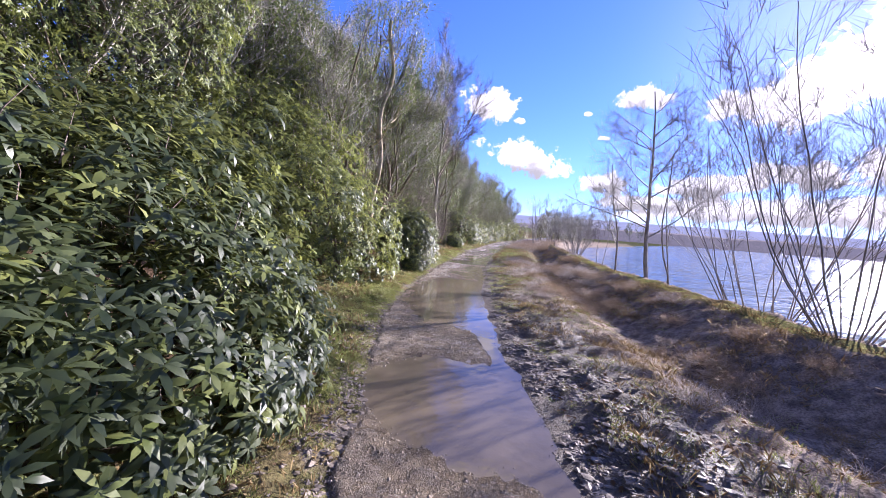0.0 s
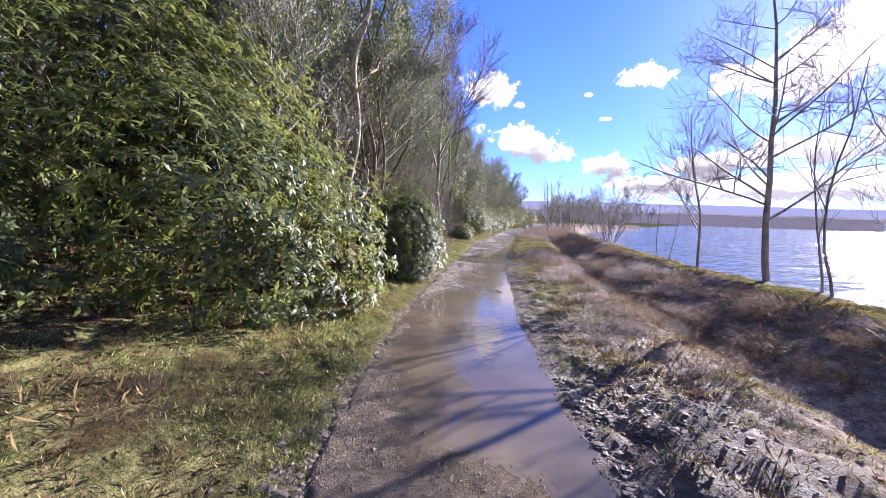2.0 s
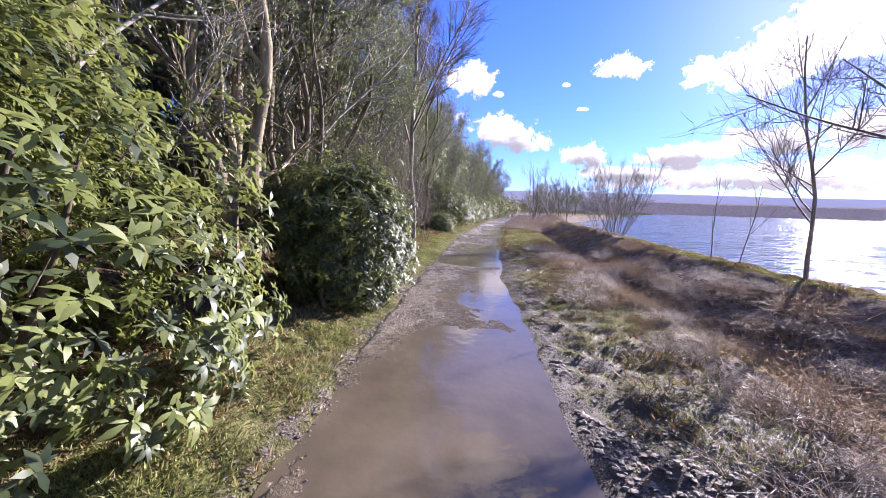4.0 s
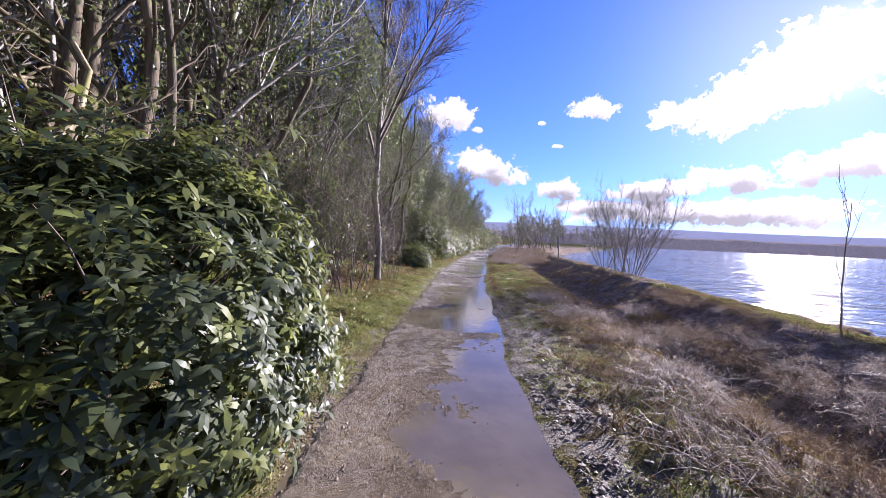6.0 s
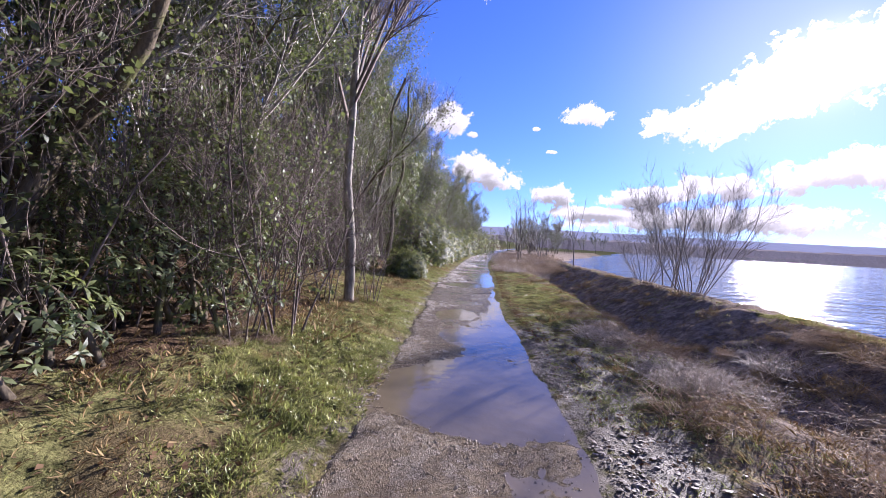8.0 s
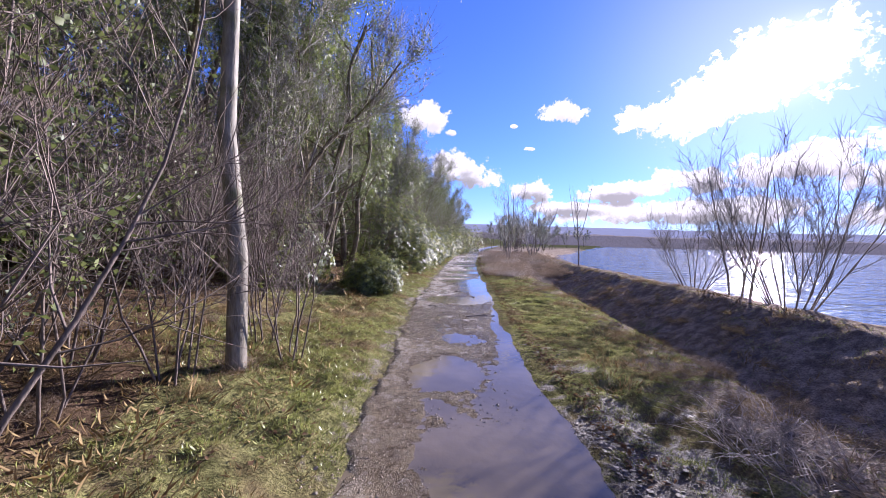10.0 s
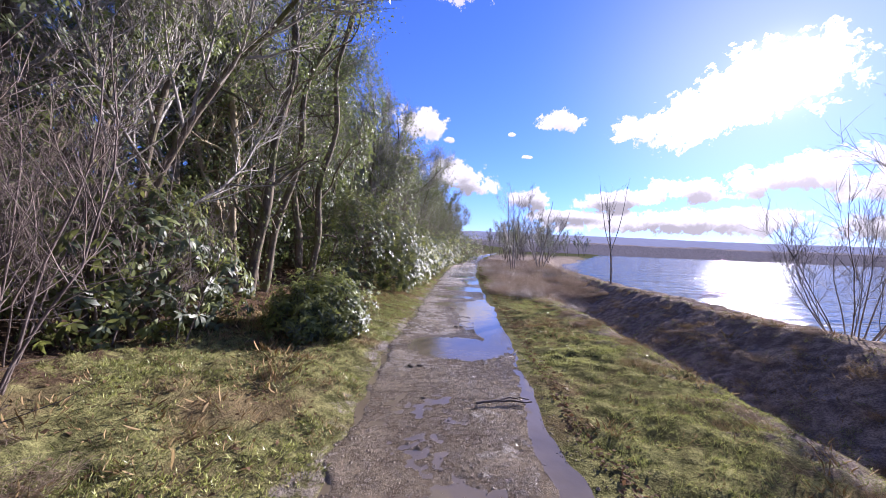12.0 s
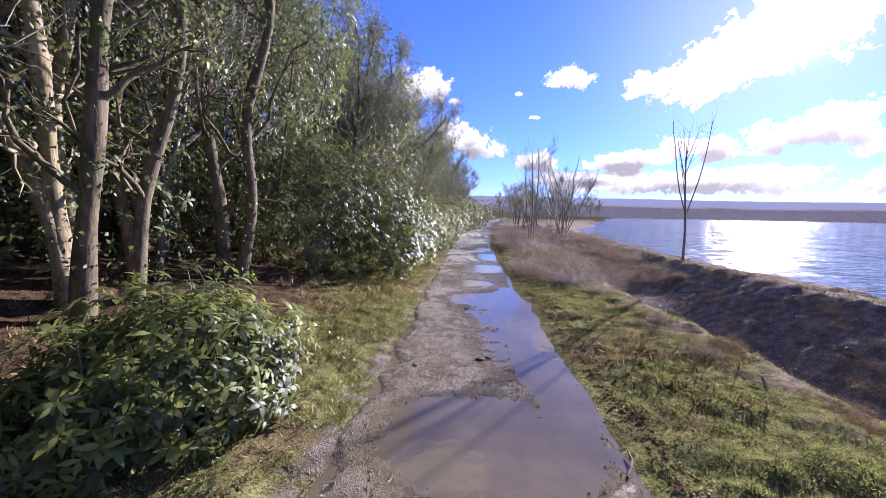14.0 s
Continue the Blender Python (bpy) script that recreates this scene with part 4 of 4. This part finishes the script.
for row, (off, gap, kinds, hi_) in enumerate([(2.1, 1.0, (4, 5, 5, 5), 1.0), (3.3, 1.5, (0, 1, 3, 2), 1.0), (4.6, 1.7, (2, 3, 3, 1), 1.05), (6.2, 2.0, (2, 5, 3, 0), 1.15), (9.0, 2.8, (2, 3, 2, 2), 1.3)]):
    y = -3.0
    while y < 84:
        x = left_edge(y) - off + r.normal(0, 0.35)
        clear = min(math.hypot(x - q[0], y - q[1]) for q in ((0.6, 4.2), (0.6, 5.6), (-0.6, 10.2), (-0.8, 11.8), (-1.6, 8.9), (-0.4, 15.0), (-1.05, 27.5), (-2.3, 34.2))) > (1.7 if row < 2 else 0.2)
        bare_spot = row == 1 and y < 12.5 or row == 0 and 6.4 < y < 9.8 or row == 0 and (12 < y < 17.5 or 24.6 < y < 32) or row < 2 and 22.3 < y < 25.6
        if clear and not bare_spot:
            spots.append((x, y, int(r.choice(kinds)), hi_ * r.uniform(0.8, 1.2)))
        y += gap * r.uniform(0.7, 1.3) * (1 if y < 40 else 1.8)
for x, y, s in ((-2.6, 24.8, 0.62), (-3.1, 24.1, 0.7), (-2.15, 26.0, 0.55), (-2.9, 25.3, 0.6), (-1.15, 19.3, 0.85), (-0.75, 22.5, 0.7), (-1.5, 20.8, 0.85), (-1.25, 21.6, 0.75), (-3.3, 25.6, 0.7), (-2.3, 24.4, 0.9), (-2.5, 25.4, 0.85), (-3.4, 24.6, 1.0), (-2.7, 23.3, 0.9), (-1.25, 22.9, 0.7)):
    spots.append((x, y, 4 if y > 21 else 5, s))
used = set()
for x, y, kind_, s in spots:
    src = KINDS[kind_]
    m_ = pose(x, y, ground_at(x, y) - 0.05, r.normal(0, 3), r.normal(0, 3), r.uniform(0, 360))
    if kind_ in used:
        c = copy_thing(src, m_)
    else:
        used.add(kind_)
        c = src
        c.matrix_basis = m_
    c.scale = (s, s, s)

# evergreen undergrowth deep in the shade
SHADE = bush("holly_bush", 33, [(-6.0, 12.0, 2.2, 1.3, 1.4, 1.2), (-6.4, 12.6, 2.9, 1.0, 1.0, 1.0)], 700, 0.11, "dark evergreen bush deep in the wood", mat=IVY, fresh_lit=0.05, stems=5)
for k in range(34):
    y = 1.5 + 1.4 * k + r.normal(0, 0.4)
    x = float(left_edge(y)) - r.uniform(4.2, 7.0)
    c = copy_thing(SHADE, pose(x, y, ground_at(x, y) - 0.4, 0, 0, r.uniform(0, 360)))
    s = r.uniform(0.9, 1.3)
    c.scale = (s, s, s)
for k in range(24):
    y = 0.5 + 2.6 * k + r.normal(0, 0.5)
    x = float(left_edge(y)) - r.uniform(8.0, 10.5)
    c = copy_thing(SHADE, pose(x, y, ground_at(x, y) - 0.6, 0, 0, r.uniform(0, 360)))
    s = r.uniform(1.7, 2.3)
    c.scale = (s, s, s * 1.15)

# right of the path: waterside trees
def waterside(seed, x, y, stems, height, radius, spread, twigs, label, lean=(0, 0), depth=3, kids=(5, 7), kink=0.12, angle=(0.4, 0.8), low=0.2, lift=0.1, leaders=()):
    t = bare_tree("waterside_tree", seed, stems, height, radius, spread, ALDER, TWIG, twigs, 0.4, label, depth=depth, kids=kids, kink=kink, twig_r=0.003, lean=lean, angle=angle, low=low, lift=lift, leaders=leaders)
    t.location = (x, y, max(ground_at(x, y), -0.3))


waterside(301, 6.2, 15.75, 1, 4.0, 0.036, 0.0, 900, "slender leafless tree on the lake bank", kids=(12, 15), depth=2, kink=0.05, angle=(0.55, 1.0))
waterside(302, 6.6, 14.1, 1, 5.4, 0.055, 0.0, 1300, "leafless alder with spreading branches on the lake bank", kids=(10, 13), kink=0.05, angle=(0.8, 1.25), low=0.22, lift=0.03, lean=(-0.16, 0.0), leaders=((0.25, 0.2, 1.0, 2.4, 0.026), (0.3, 3.2, 1.1, 2.2, 0.024), (0.36, 1.7, 0.9, 2.0, 0.022), (0.45, -0.5, 1.0, 2.0, 0.02), (0.5, 2.8, 0.9, 1.8, 0.018)))
waterside(303, 7.5, 11.0, 19, 4.2, 0.013, 0.62, 3000, "many-stemmed leafless willow on the lake bank", depth=3, kink=0.09, kids=(3, 5), low=0.3)
waterside(304, 7.1, 8.8, 17, 3.9, 0.012, 0.62, 2600, "many-stemmed leafless willow beside the water", depth=3, kink=0.09, kids=(3, 5), low=0.3)
waterside(305, 6.7, 13.0, 2, 3.2, 0.02, 0.15, 250, "young leafless tree beside the water", kids=(6, 8), depth=2)
waterside(306, 6.25, 25.0, 16, 3.0, 0.014, 0.6, 2600, "leafless willow shrub at the water's edge", depth=2, kink=0.07)
waterside(307, 6.3, 26.2, 3, 3.3, 0.026, 0.22, 500, "leafless forked willow at the water's edge", depth=2, kink=0.07)
waterside(308, 6.2, 27.4, 12, 2.0, 0.012, 0.6, 900, "low twiggy willow shrub at the water's edge", depth=2, kink=0.07)
waterside(309, 5.75, 34.3, 1, 3.4, 0.032, 0.0, 90, "thin forked leafless sapling on the bank", kids=(5, 6), depth=1, kink=0.04, angle=(0.3, 0.5), low=0.4, leaders=((0.42, 0.1, 0.3, 2.2, 0.018), (0.45, 3.2, 0.32, 2.1, 0.018), (0.55, 1.7, 0.35, 1.5, 0.012)))
waterside(312, 6.0, 17.8, 1, 1.9, 0.014, 0.0, 12, "thin bare sapling at the edge of the bank", kids=(4, 5), depth=1, kink=0.05, angle=(0.4, 0.7), low=0.35)
waterside(313, 6.05, 17.0, 1, 1.6, 0.012, 0.0, 8, "thin bare sapling at the edge of the bank", kids=(3, 4), depth=1, kink=0.05, angle=(0.4, 0.7), low=0.35)
waterside(310, 4.4, 47.0, 3, 5.2, 0.05, 0.12, 900, "slender leafless trees beside the path", kids=(7, 9), depth=2, kink=0.06)
waterside(311, 6.2, 47.0, 5, 4.6, 0.045, 0.28, 2000, "bushy leafless tree on the lake bank", kids=(6, 8), depth=2)
for k, (x, y, s) in enumerate([(7.5, 52, 1.0), (9, 57, 0.9), (7, 60, 1.1), (10, 64, 1.0), (12, 70, 1.1), (9, 74, 1.2), (14, 80, 1.1), (11, 90, 1.3), (18, 92, 1.2), (9, 100, 1.4), (14, 104, 1.4), (22, 106, 1.3), (20, 118, 1.5), (30, 125, 1.4), (5.5, 96, 1.4), (38, 140, 1.5), (46, 160, 1.6), (26, 140, 1.7), (16, 125, 1.6), (5.0, 54, 0.8), (6.2, 58, 0.9), (5.6, 62, 0.9), (7.6, 66, 1.0), (6.4, 69, 1.0), (9.0, 70, 1.0), (7.4, 77, 1.1), (9.4, 82, 1.1), (8.2, 87, 1.2), (6.6, 91, 1.2), (11.6, 76, 1.0), (13.5, 97, 1.2), (12, 112, 1.4)]):
    c = copy_thing(KINDS[(0, 1, 4)[k % 3]], pose(x, y, ground_at(x, y) - 0.05, 0, 0, 77.0 * k))
    s *= 0.55 if k < 6 else 0.7
    c.scale = (s, s, s) if k % 3 < 2 else (1.6 * s, 1.6 * s, 1.6 * s)


# ---- low growth ----
def clump(name, seed, count, reach, height, mat, label, cat, radius=0.0025, fronds=0):
    """A tangle of dead stems with shrivelled leaf scraps."""
    r = np.random.default_rng(seed)
    st = np.zeros((count, 3))
    rad, ang = reach * np.sqrt(r.random(count)), r.uniform(0, 2 * np.pi, count)
    st[:, 0], st[:, 1], st[:, 2] = rad * np.cos(ang), rad * np.sin(ang), -0.03
    way = np.stack([r.normal(0, 0.6, count), r.normal(0, 0.6, count), r.uniform(0.25, 1.1, count)], -1)
    v, f, pts = many_tubes(st, way, r.uniform(0.4, 1.2, count) * height, np.full(count, radius), 3, 3, 0.5, 0.45, r)
    root = new(name)
    part("tangle", mesh_of("tangle", v, f, mat), root, kind="stuff")
    if fronds:
        k = r.integers(0, count, fronds)
        s = r.integers(1, 4, fronds)
        v, f = leaves(pts[k, s] + r.normal(0, 0.03, (fronds, 3)), r.normal(size=(fronds, 3)), r.normal(size=(fronds, 3)) + (0, 0, 1), r.uniform(0.018, 0.045, fronds), np.full(fronds, 0.14), SMALL_V, SMALL_F)
        part("fronds", mesh_of("fronds", v, f, mat), root, kind="stuff")
    return tagged(root, label, cat, "dead growth on the lake bank")


BRUSH = [clump("dead_bracken", 401, 260, 0.45, 0.5, BRACKEN, "tangled brown dead bracken on the bank", "bracken", 0.0042, 420),
         clump("bramble_tangle", 402, 240, 0.48, 0.55, BRAMBLE, "tangled leafless bramble stems on the bank", "bramble", 0.0042, 140),
         clump("dry_grass_clump", 403, 300, 0.35, 0.42, STRAW, "pale dry grass clump on the bank", "grass", 0.0018, 100)]
placed = [0, 0, 0]
r = np.random.default_rng(9)
y = 3.5
while y < 62:
    hi_, cr_ = float(right_edge(y)), float(crest(y))
    start_ = float(np.interp(y, (0, 9, 12, 18, 22, 26, 31, 34, 60), (1.5, 1.45, 1.1, 1.15, 1.4, 2.6, 2.3, 0.9, 0.8)))
    for x in np.arange(hi_ + start_, cr_ - (0.35 if y < 21 or y > 33 else 2.0), 0.5):
        if r.random() < (0.5 if y < 11.5 else 0.9):
            k = int(r.choice((0, 0, 1, 1, 2)) if y < 33 else r.choice((0, 0, 1)))
            xx, yy = x + r.normal(0, 0.15), y + r.normal(0, 0.15)
            s = r.uniform(0.55, 1.15) * float(np.interp(y, (0, 11, 13, 22, 25, 31, 35, 60), (0.6, 0.6, 0.85, 0.85, 0.55, 0.6, 1.35, 1.5)))
            m_ = pose(xx, yy, ground_at(xx, yy), 0, 0, r.uniform(0, 360))
            if placed[k]:
                c = copy_thing(BRUSH[k], m_)
            else:
                c = BRUSH[k]
                c.matrix_basis = m_
            placed[k] += 1
            c.scale = (s, s, s * r.uniform(0.7, 1.1))
    y += 0.5 if y < 36 else 1.3


# dry grass on the bank's shaded face and at the wood's edge
TUFTS = [(x, y, s) for x, y, s in zip(r.uniform(-0.6, 1.0, 16), r.uniform(8.2, 9.4, 16), r.uniform(0.25, 0.45, 16))]
TUFTS += [(x, y, s) for x, y, s in zip(r.uniform(-2.8, -0.7, 44), r.uniform(18.9, 24.6, 44), r.uniform(0.25, 0.55, 44))]
TUFTS += [(float(crest(y)) - c_, y, s) for c_, y, s in zip(r.uniform(0.1, 1.7, 120), r.uniform(18, 36, 120), r.uniform(0.25, 0.5, 120))]
TUFTS += [(float(crest(y)) - c_, y, s) for c_, y, s in zip(r.uniform(2.1, 2.7, 40), r.uniform(22, 33, 40), r.uniform(0.25, 0.45, 40))]
TUFTS += [(2.87, 29.7, 0.4), (3.05, 27.0, 0.35), (3.4, 29.2, 0.4), (2.7, 28.4, 0.25), (2.9, 25.6, 0.3)]
for x, y, s in TUFTS:
    k = int(r.choice((0, 2, 2)))
    c = copy_thing(BRUSH[k], pose(x, y, ground_at(x, y), 0, 0, r.uniform(0, 360)))
    c.scale = (s, s, s * 0.9)


def turf(name, seed, count, where, height, mat, label):
    """Grass blades, thicker in tufts."""
    r = np.random.default_rng(seed)
    per = 12
    y = 3.0 + (55 - 3.0) * r.random(count // per * 3) ** 1.25
    x, keep = where(y, r)
    dens = bumps(x, y, 1.2, 3, seed) + 0.6 * bumps(x, y, 4.0, 2, seed + 3)
    keep &= r.random(len(x)) < np.clip(0.55 + 1.5 * dens, 0.03, 1)
    x, y, dens = x[keep][: count // per], y[keep][: count // per], dens[keep][: count // per]
    size = np.clip(r.lognormal(0, 0.35, len(x)) * (1 + 0.7 * np.clip(dens, -0.6, 1)), 0.45, 1.6)
    lean = r.normal(0, 0.35, (len(x), 2))
    n = len(x) * per
    off = r.normal(0, 0.75 * height, (len(x), per, 2)) * size[:, None, None]
    px, py = (x[:, None] + off[..., 0]).ravel(), (y[:, None] + off[..., 1]).ravel()
    pos = np.stack([px, py, land(px, py) - 0.008], -1)
    splay = (off / (1.2 * height * size[:, None, None]) + lean[:, None]).reshape(-1, 2) + r.normal(0, 0.3, (n, 2))
    way = np.concatenate([splay, r.uniform(0.5, 1.1, (n, 1))], 1)
    L = height * r.uniform(0.5, 1.25, n) * np.repeat(size, per)
    v, f = leaves(pos, way, r.normal(size=(n, 3)), L, r.uniform(0.0008, 0.0016, n) / L, SMALL_V, SMALL_F)
    return tagged(new(name, mesh_of(name, v, f, mat)), label, "grass", kind="stuff")


def left_strip(y, r):
    lawn = np.interp(y, (0, 7.5, 8.5, 9.8, 11, 15, 17, 19, 21.5, 23, 26, 28, 34, 60), (1.2, 1.3, 2.6, 2.4, 1.2, 1.2, 1.9, 1.6, 1.3, 2.6, 2.4, 1.8, 1.2, 1.2))
    d = np.abs(r.normal(0.0, 0.62, len(y))) * lawn + 0.02
    return left_edge(y) - d, d < 3.5


def right_strip(y, r):
    wide = np.interp(y, (0, 9, 12, 18, 22, 26, 33, 40, 60), (0.45, 0.5, 0.9, 1.1, 1.1, 2.4, 1.2, 0.8, 0.8))
    d = r.random(len(y)) * wide * 1.2 + 0.08
    thin = np.interp(y, (0, 10, 13, 16, 20, 24, 60), (0.05, 0.08, 0.45, 0.35, 0.4, 1, 1))
    return right_edge(y) + d, (r.random(len(y)) < thin)


def rough_strip(y, r):
    hi_, cr_ = right_edge(y), crest(y)
    return hi_ + 0.35 + (cr_ - hi_ - 0.35) * r.random(len(y)), r.random(len(y)) < np.interp(y, (3, 12, 40), (0.9, 1.0, 0.6))


def wood_strip(y, r):
    d = 0.6 + np.abs(r.normal(0, 1.6, len(y)))
    return left_edge(y) - d, d < 5


def crest_strip(y, r):
    return crest(y) + r.normal(0, 0.13, len(y)), (y > 8) & (y < 22)


turf("crest_moss", 507, 14000, crest_strip, 0.022, GRASS, "bright mossy grass along the top of the bank")
turf("rough_grass", 504, 60000, rough_strip, 0.06, STRAW, "thin pale dry grass among the dead growth on the bank")
turf("rough_green_grass", 505, 110000, rough_strip, 0.03, GRASS, "sparse green grass among the dead growth on the bank")
turf("woodland_grass", 506, 30000, wood_strip, 0.08, STRAW, "sparse dry grass under the woodland edge")
turf("verge_grass", 501, 360000, left_strip, 0.034, GRASS, "short green grass on the woodland verge")
turf("bank_grass", 502, 360000, right_strip, 0.022, GRASS, "short green grass on the lakeside verge")
turf("dry_verge_grass", 503, 42000, left_strip, 0.045, STRAW, "dry yellow grass along the wood's edge")

# fallen leaves
r = np.random.default_rng(77)
n = 16000
y = 3 + 50 * r.random(n) ** 1.3
side_ = r.random(n) < 0.6
x = np.where(side_, left_edge(y) - 0.2 - np.abs(r.normal(0, 2.2, n)), right_edge(y) + 0.1 + np.abs(r.normal(0, 1.0, n)) * np.where(y > 21, 0.12, 1.0))
x = np.minimum(x, crest(y) - 0.2)
pos = np.stack([x, y, land(x, y) + 0.012], -1)
v, f = leaves(pos, np.stack([r.normal(size=n), r.normal(size=n), 0.2 * r.normal(size=n)], -1), np.stack([0.4 * r.normal(size=n), 0.4 * r.normal(size=n), np.ones(n)], -1), r.uniform(0.025, 0.055, n), np.full(n, 0.35), SMALL_V, SMALL_F)
tagged(new("fallen_leaves", mesh_of("fallen_leaves", v, f, DEADLEAF)), "brown fallen leaves scattered over mud and grass", "leaves", kind="stuff")

# churned mud beside the path
r = np.random.default_rng(44)
n = 30000
y = np.where(r.random(n) < 0.5, r.uniform(3.2, 13.5, n), 13.5 + 16 * r.random(n) ** 1.5)
d = np.abs(r.normal(0.28, 0.34, n)) * np.interp(y, (3, 13, 15, 25), (1.15, 1.0, 0.8, 0.8))
left_ = r.random(n) < 0.2
x = np.where(left_, left_edge(y) - 0.45 * d + 0.12, right_edge(y) + d - 0.02)
keep = bumps(x, y, 1.1, 3, 91) + 0.5 * bumps(x, y, 5.0, 2, 92) + r.normal(0, 0.12, n) > np.interp(y, (3, 13, 15, 16.5, 21, 23, 26), (-0.35, -0.12, 0.05, -0.2, -0.1, 0.25, 0.8))
x, y = x[keep], y[keep]
n = len(x)
ball = bmesh.new()
bmesh.ops.create_icosphere(ball, subdivisions=1, radius=1.0)
BALL_V = np.array([q.co[:] for q in ball.verts])
BALL_F = np.array([[q.index for q in f.verts] for f in ball.faces])
ball.free()
size = (0.005 + 0.020 * r.random(n) ** 2.4) * np.interp(y, (3, 13, 25), (1.0, 0.65, 0.5))
shape_ = BALL_V[None] * r.uniform(0.35, 1.6, (n, len(BALL_V), 1)) * np.stack([r.uniform(0.8, 2.2, n), r.uniform(0.8, 1.7, n), r.uniform(0.35, 0.6, n)], -1)[:, None]
v = np.stack([x, y, land(x, y) + 0.2 * size], -1)[:, None] + shape_ * size[:, None, None]
tagged(new("churned_mud", mesh_of("churned_mud", v.reshape(-1, 3), (BALL_F[None] + (np.arange(n) * len(BALL_V))[:, None, None]).reshape(-1, 3), CLOD, False)), "dark wet clods of trodden mud beside the path", "mud", kind="stuff")

# loose stones on the gravel
r = np.random.default_rng(15)
n = 60000
y = 3.5 + 34 * r.random(n) ** 1.3
u = r.beta(1.2, 1.5, n)
u = np.where(r.random(n) < 0.12, r.choice((0.03, 0.98), n) + r.normal(0, 0.05, n), u)
pos = np.stack([left_edge(y) + u * (right_edge(y) - left_edge(y)), y, np.maximum(path_z(u, y), land(left_edge(y) + u * (right_edge(y) - left_edge(y)), y))], -1)
size = 0.004 + 0.007 * r.random(n) ** 2 + 0.007 * (r.random(n) < 0.03)
OCT = np.array([(1, 0, 0), (0, 1, 0), (-1, 0, 0), (0, -1, 0), (0, 0, 0.8), (0, 0, -0.8)], float)
turn_ = r.uniform(0, 6.28, n)
shape_ = OCT[None] * r.uniform(0.6, 1.4, (n, 6, 1))
rot_x = shape_[..., 0] * np.cos(turn_)[:, None] - shape_[..., 1] * np.sin(turn_)[:, None]
rot_y = shape_[..., 0] * np.sin(turn_)[:, None] + shape_[..., 1] * np.cos(turn_)[:, None]
v = pos[:, None] + np.stack([rot_x, rot_y, shape_[..., 2]], -1) * size[:, None, None]
f = np.array([(0, 1, 4), (1, 2, 4), (2, 3, 4), (3, 0, 4), (1, 0, 5), (2, 1, 5), (3, 2, 5), (0, 3, 5)])[None] + (np.arange(n) * 6)[:, None, None]
tagged(new("loose_gravel", mesh_of("loose_gravel", v.reshape(-1, 3), f.reshape(-1, 3), STONE, False)), "small loose stones strewn over the wet path", "gravel", kind="stuff")

# forked stick lying across the path
stick = new("fallen_stick")
r = np.random.default_rng(3)
t = np.linspace(0, 1, 9)[:, None]
for tag, a, b, rad in (("branch", (-0.28, -0.04, 0.03), (0.27, 0.02, 0.03), 0.014), ("side_branch", (-0.12, 0.0, 0.03), (0.26, 0.09, 0.035), 0.011)):
    line = np.array(a) * (1 - t) + np.array(b) * t + r.normal(0, 0.008, (9, 3)) + np.array([0, 0.03, 0.015]) * np.sin(np.pi * t)
    part(tag, mesh_of(tag, *tube(line, np.linspace(rad, rad * 0.5, 9), 6), TWIG_RED), stick)
stick.location = (1.35, 25.72, 0.005)
tagged(stick, "dark wet forked stick lying on the gravel path", "stick")


def lump(x, y, size, seed):
    """A clod of mud: a squashed, dented ball."""
    bm = bmesh.new()
    bmesh.ops.create_icosphere(bm, subdivisions=2, radius=size)
    r = np.random.default_rng(seed)
    o = r.uniform(0, 9)
    for q in bm.verts:
        k = 1 + 0.35 * noise.noise(q.co / size * 1.3 + Vector((o, 0, o)))
        q.co = Vector((q.co.x * k * r.uniform(0.95, 1.5), q.co.y * k, q.co.z * k * 0.5))
    me = bpy.data.meshes.new("mud_clod")
    bm.to_mesh(me)
    bm.free()
    me.materials.append(DARKMUD)
    u = (x - float(left_edge(y))) / float(right_edge(y) - left_edge(y))
    ob = new("mud_clod", me)
    ob.location = (x, y, float(path_z(np.array(u), np.array(y))) + size * 0.25)
    tagged(ob, "small dark lump of mud on the gravel path", "mud", "clods on the path")


for k, (x, y, s) in enumerate([(0.56, 25.8, 0.028), (0.32, 26.68, 0.05), (0.42, 26.75, 0.04), (0.85, 29.13, 0.05), (0.95, 29.2, 0.035), (0.2, 28.88, 0.035), (1.24, 26.98, 0.03), (1.27, 28.08, 0.03), (1.76, 27.54, 0.025), (0.7, 31.2, 0.04), (1.0, 33.0, 0.04)]):
    lump(x, y, 0.75 * s, k)
twig = new("fallen_twig", mesh_of("fallen_twig", *tube(np.array([(0, 0, 0), (0.05, 0.07, 0.012), (0.09, 0.15, 0.008), (0.1, 0.24, 0.012)]), (0.011, 0.01, 0.008, 0.005), 6), TWIG_RED))
twig.location = (1.66, 27.45, 0.012)
tagged(twig, "short broken twig at the puddle's edge", "twig")
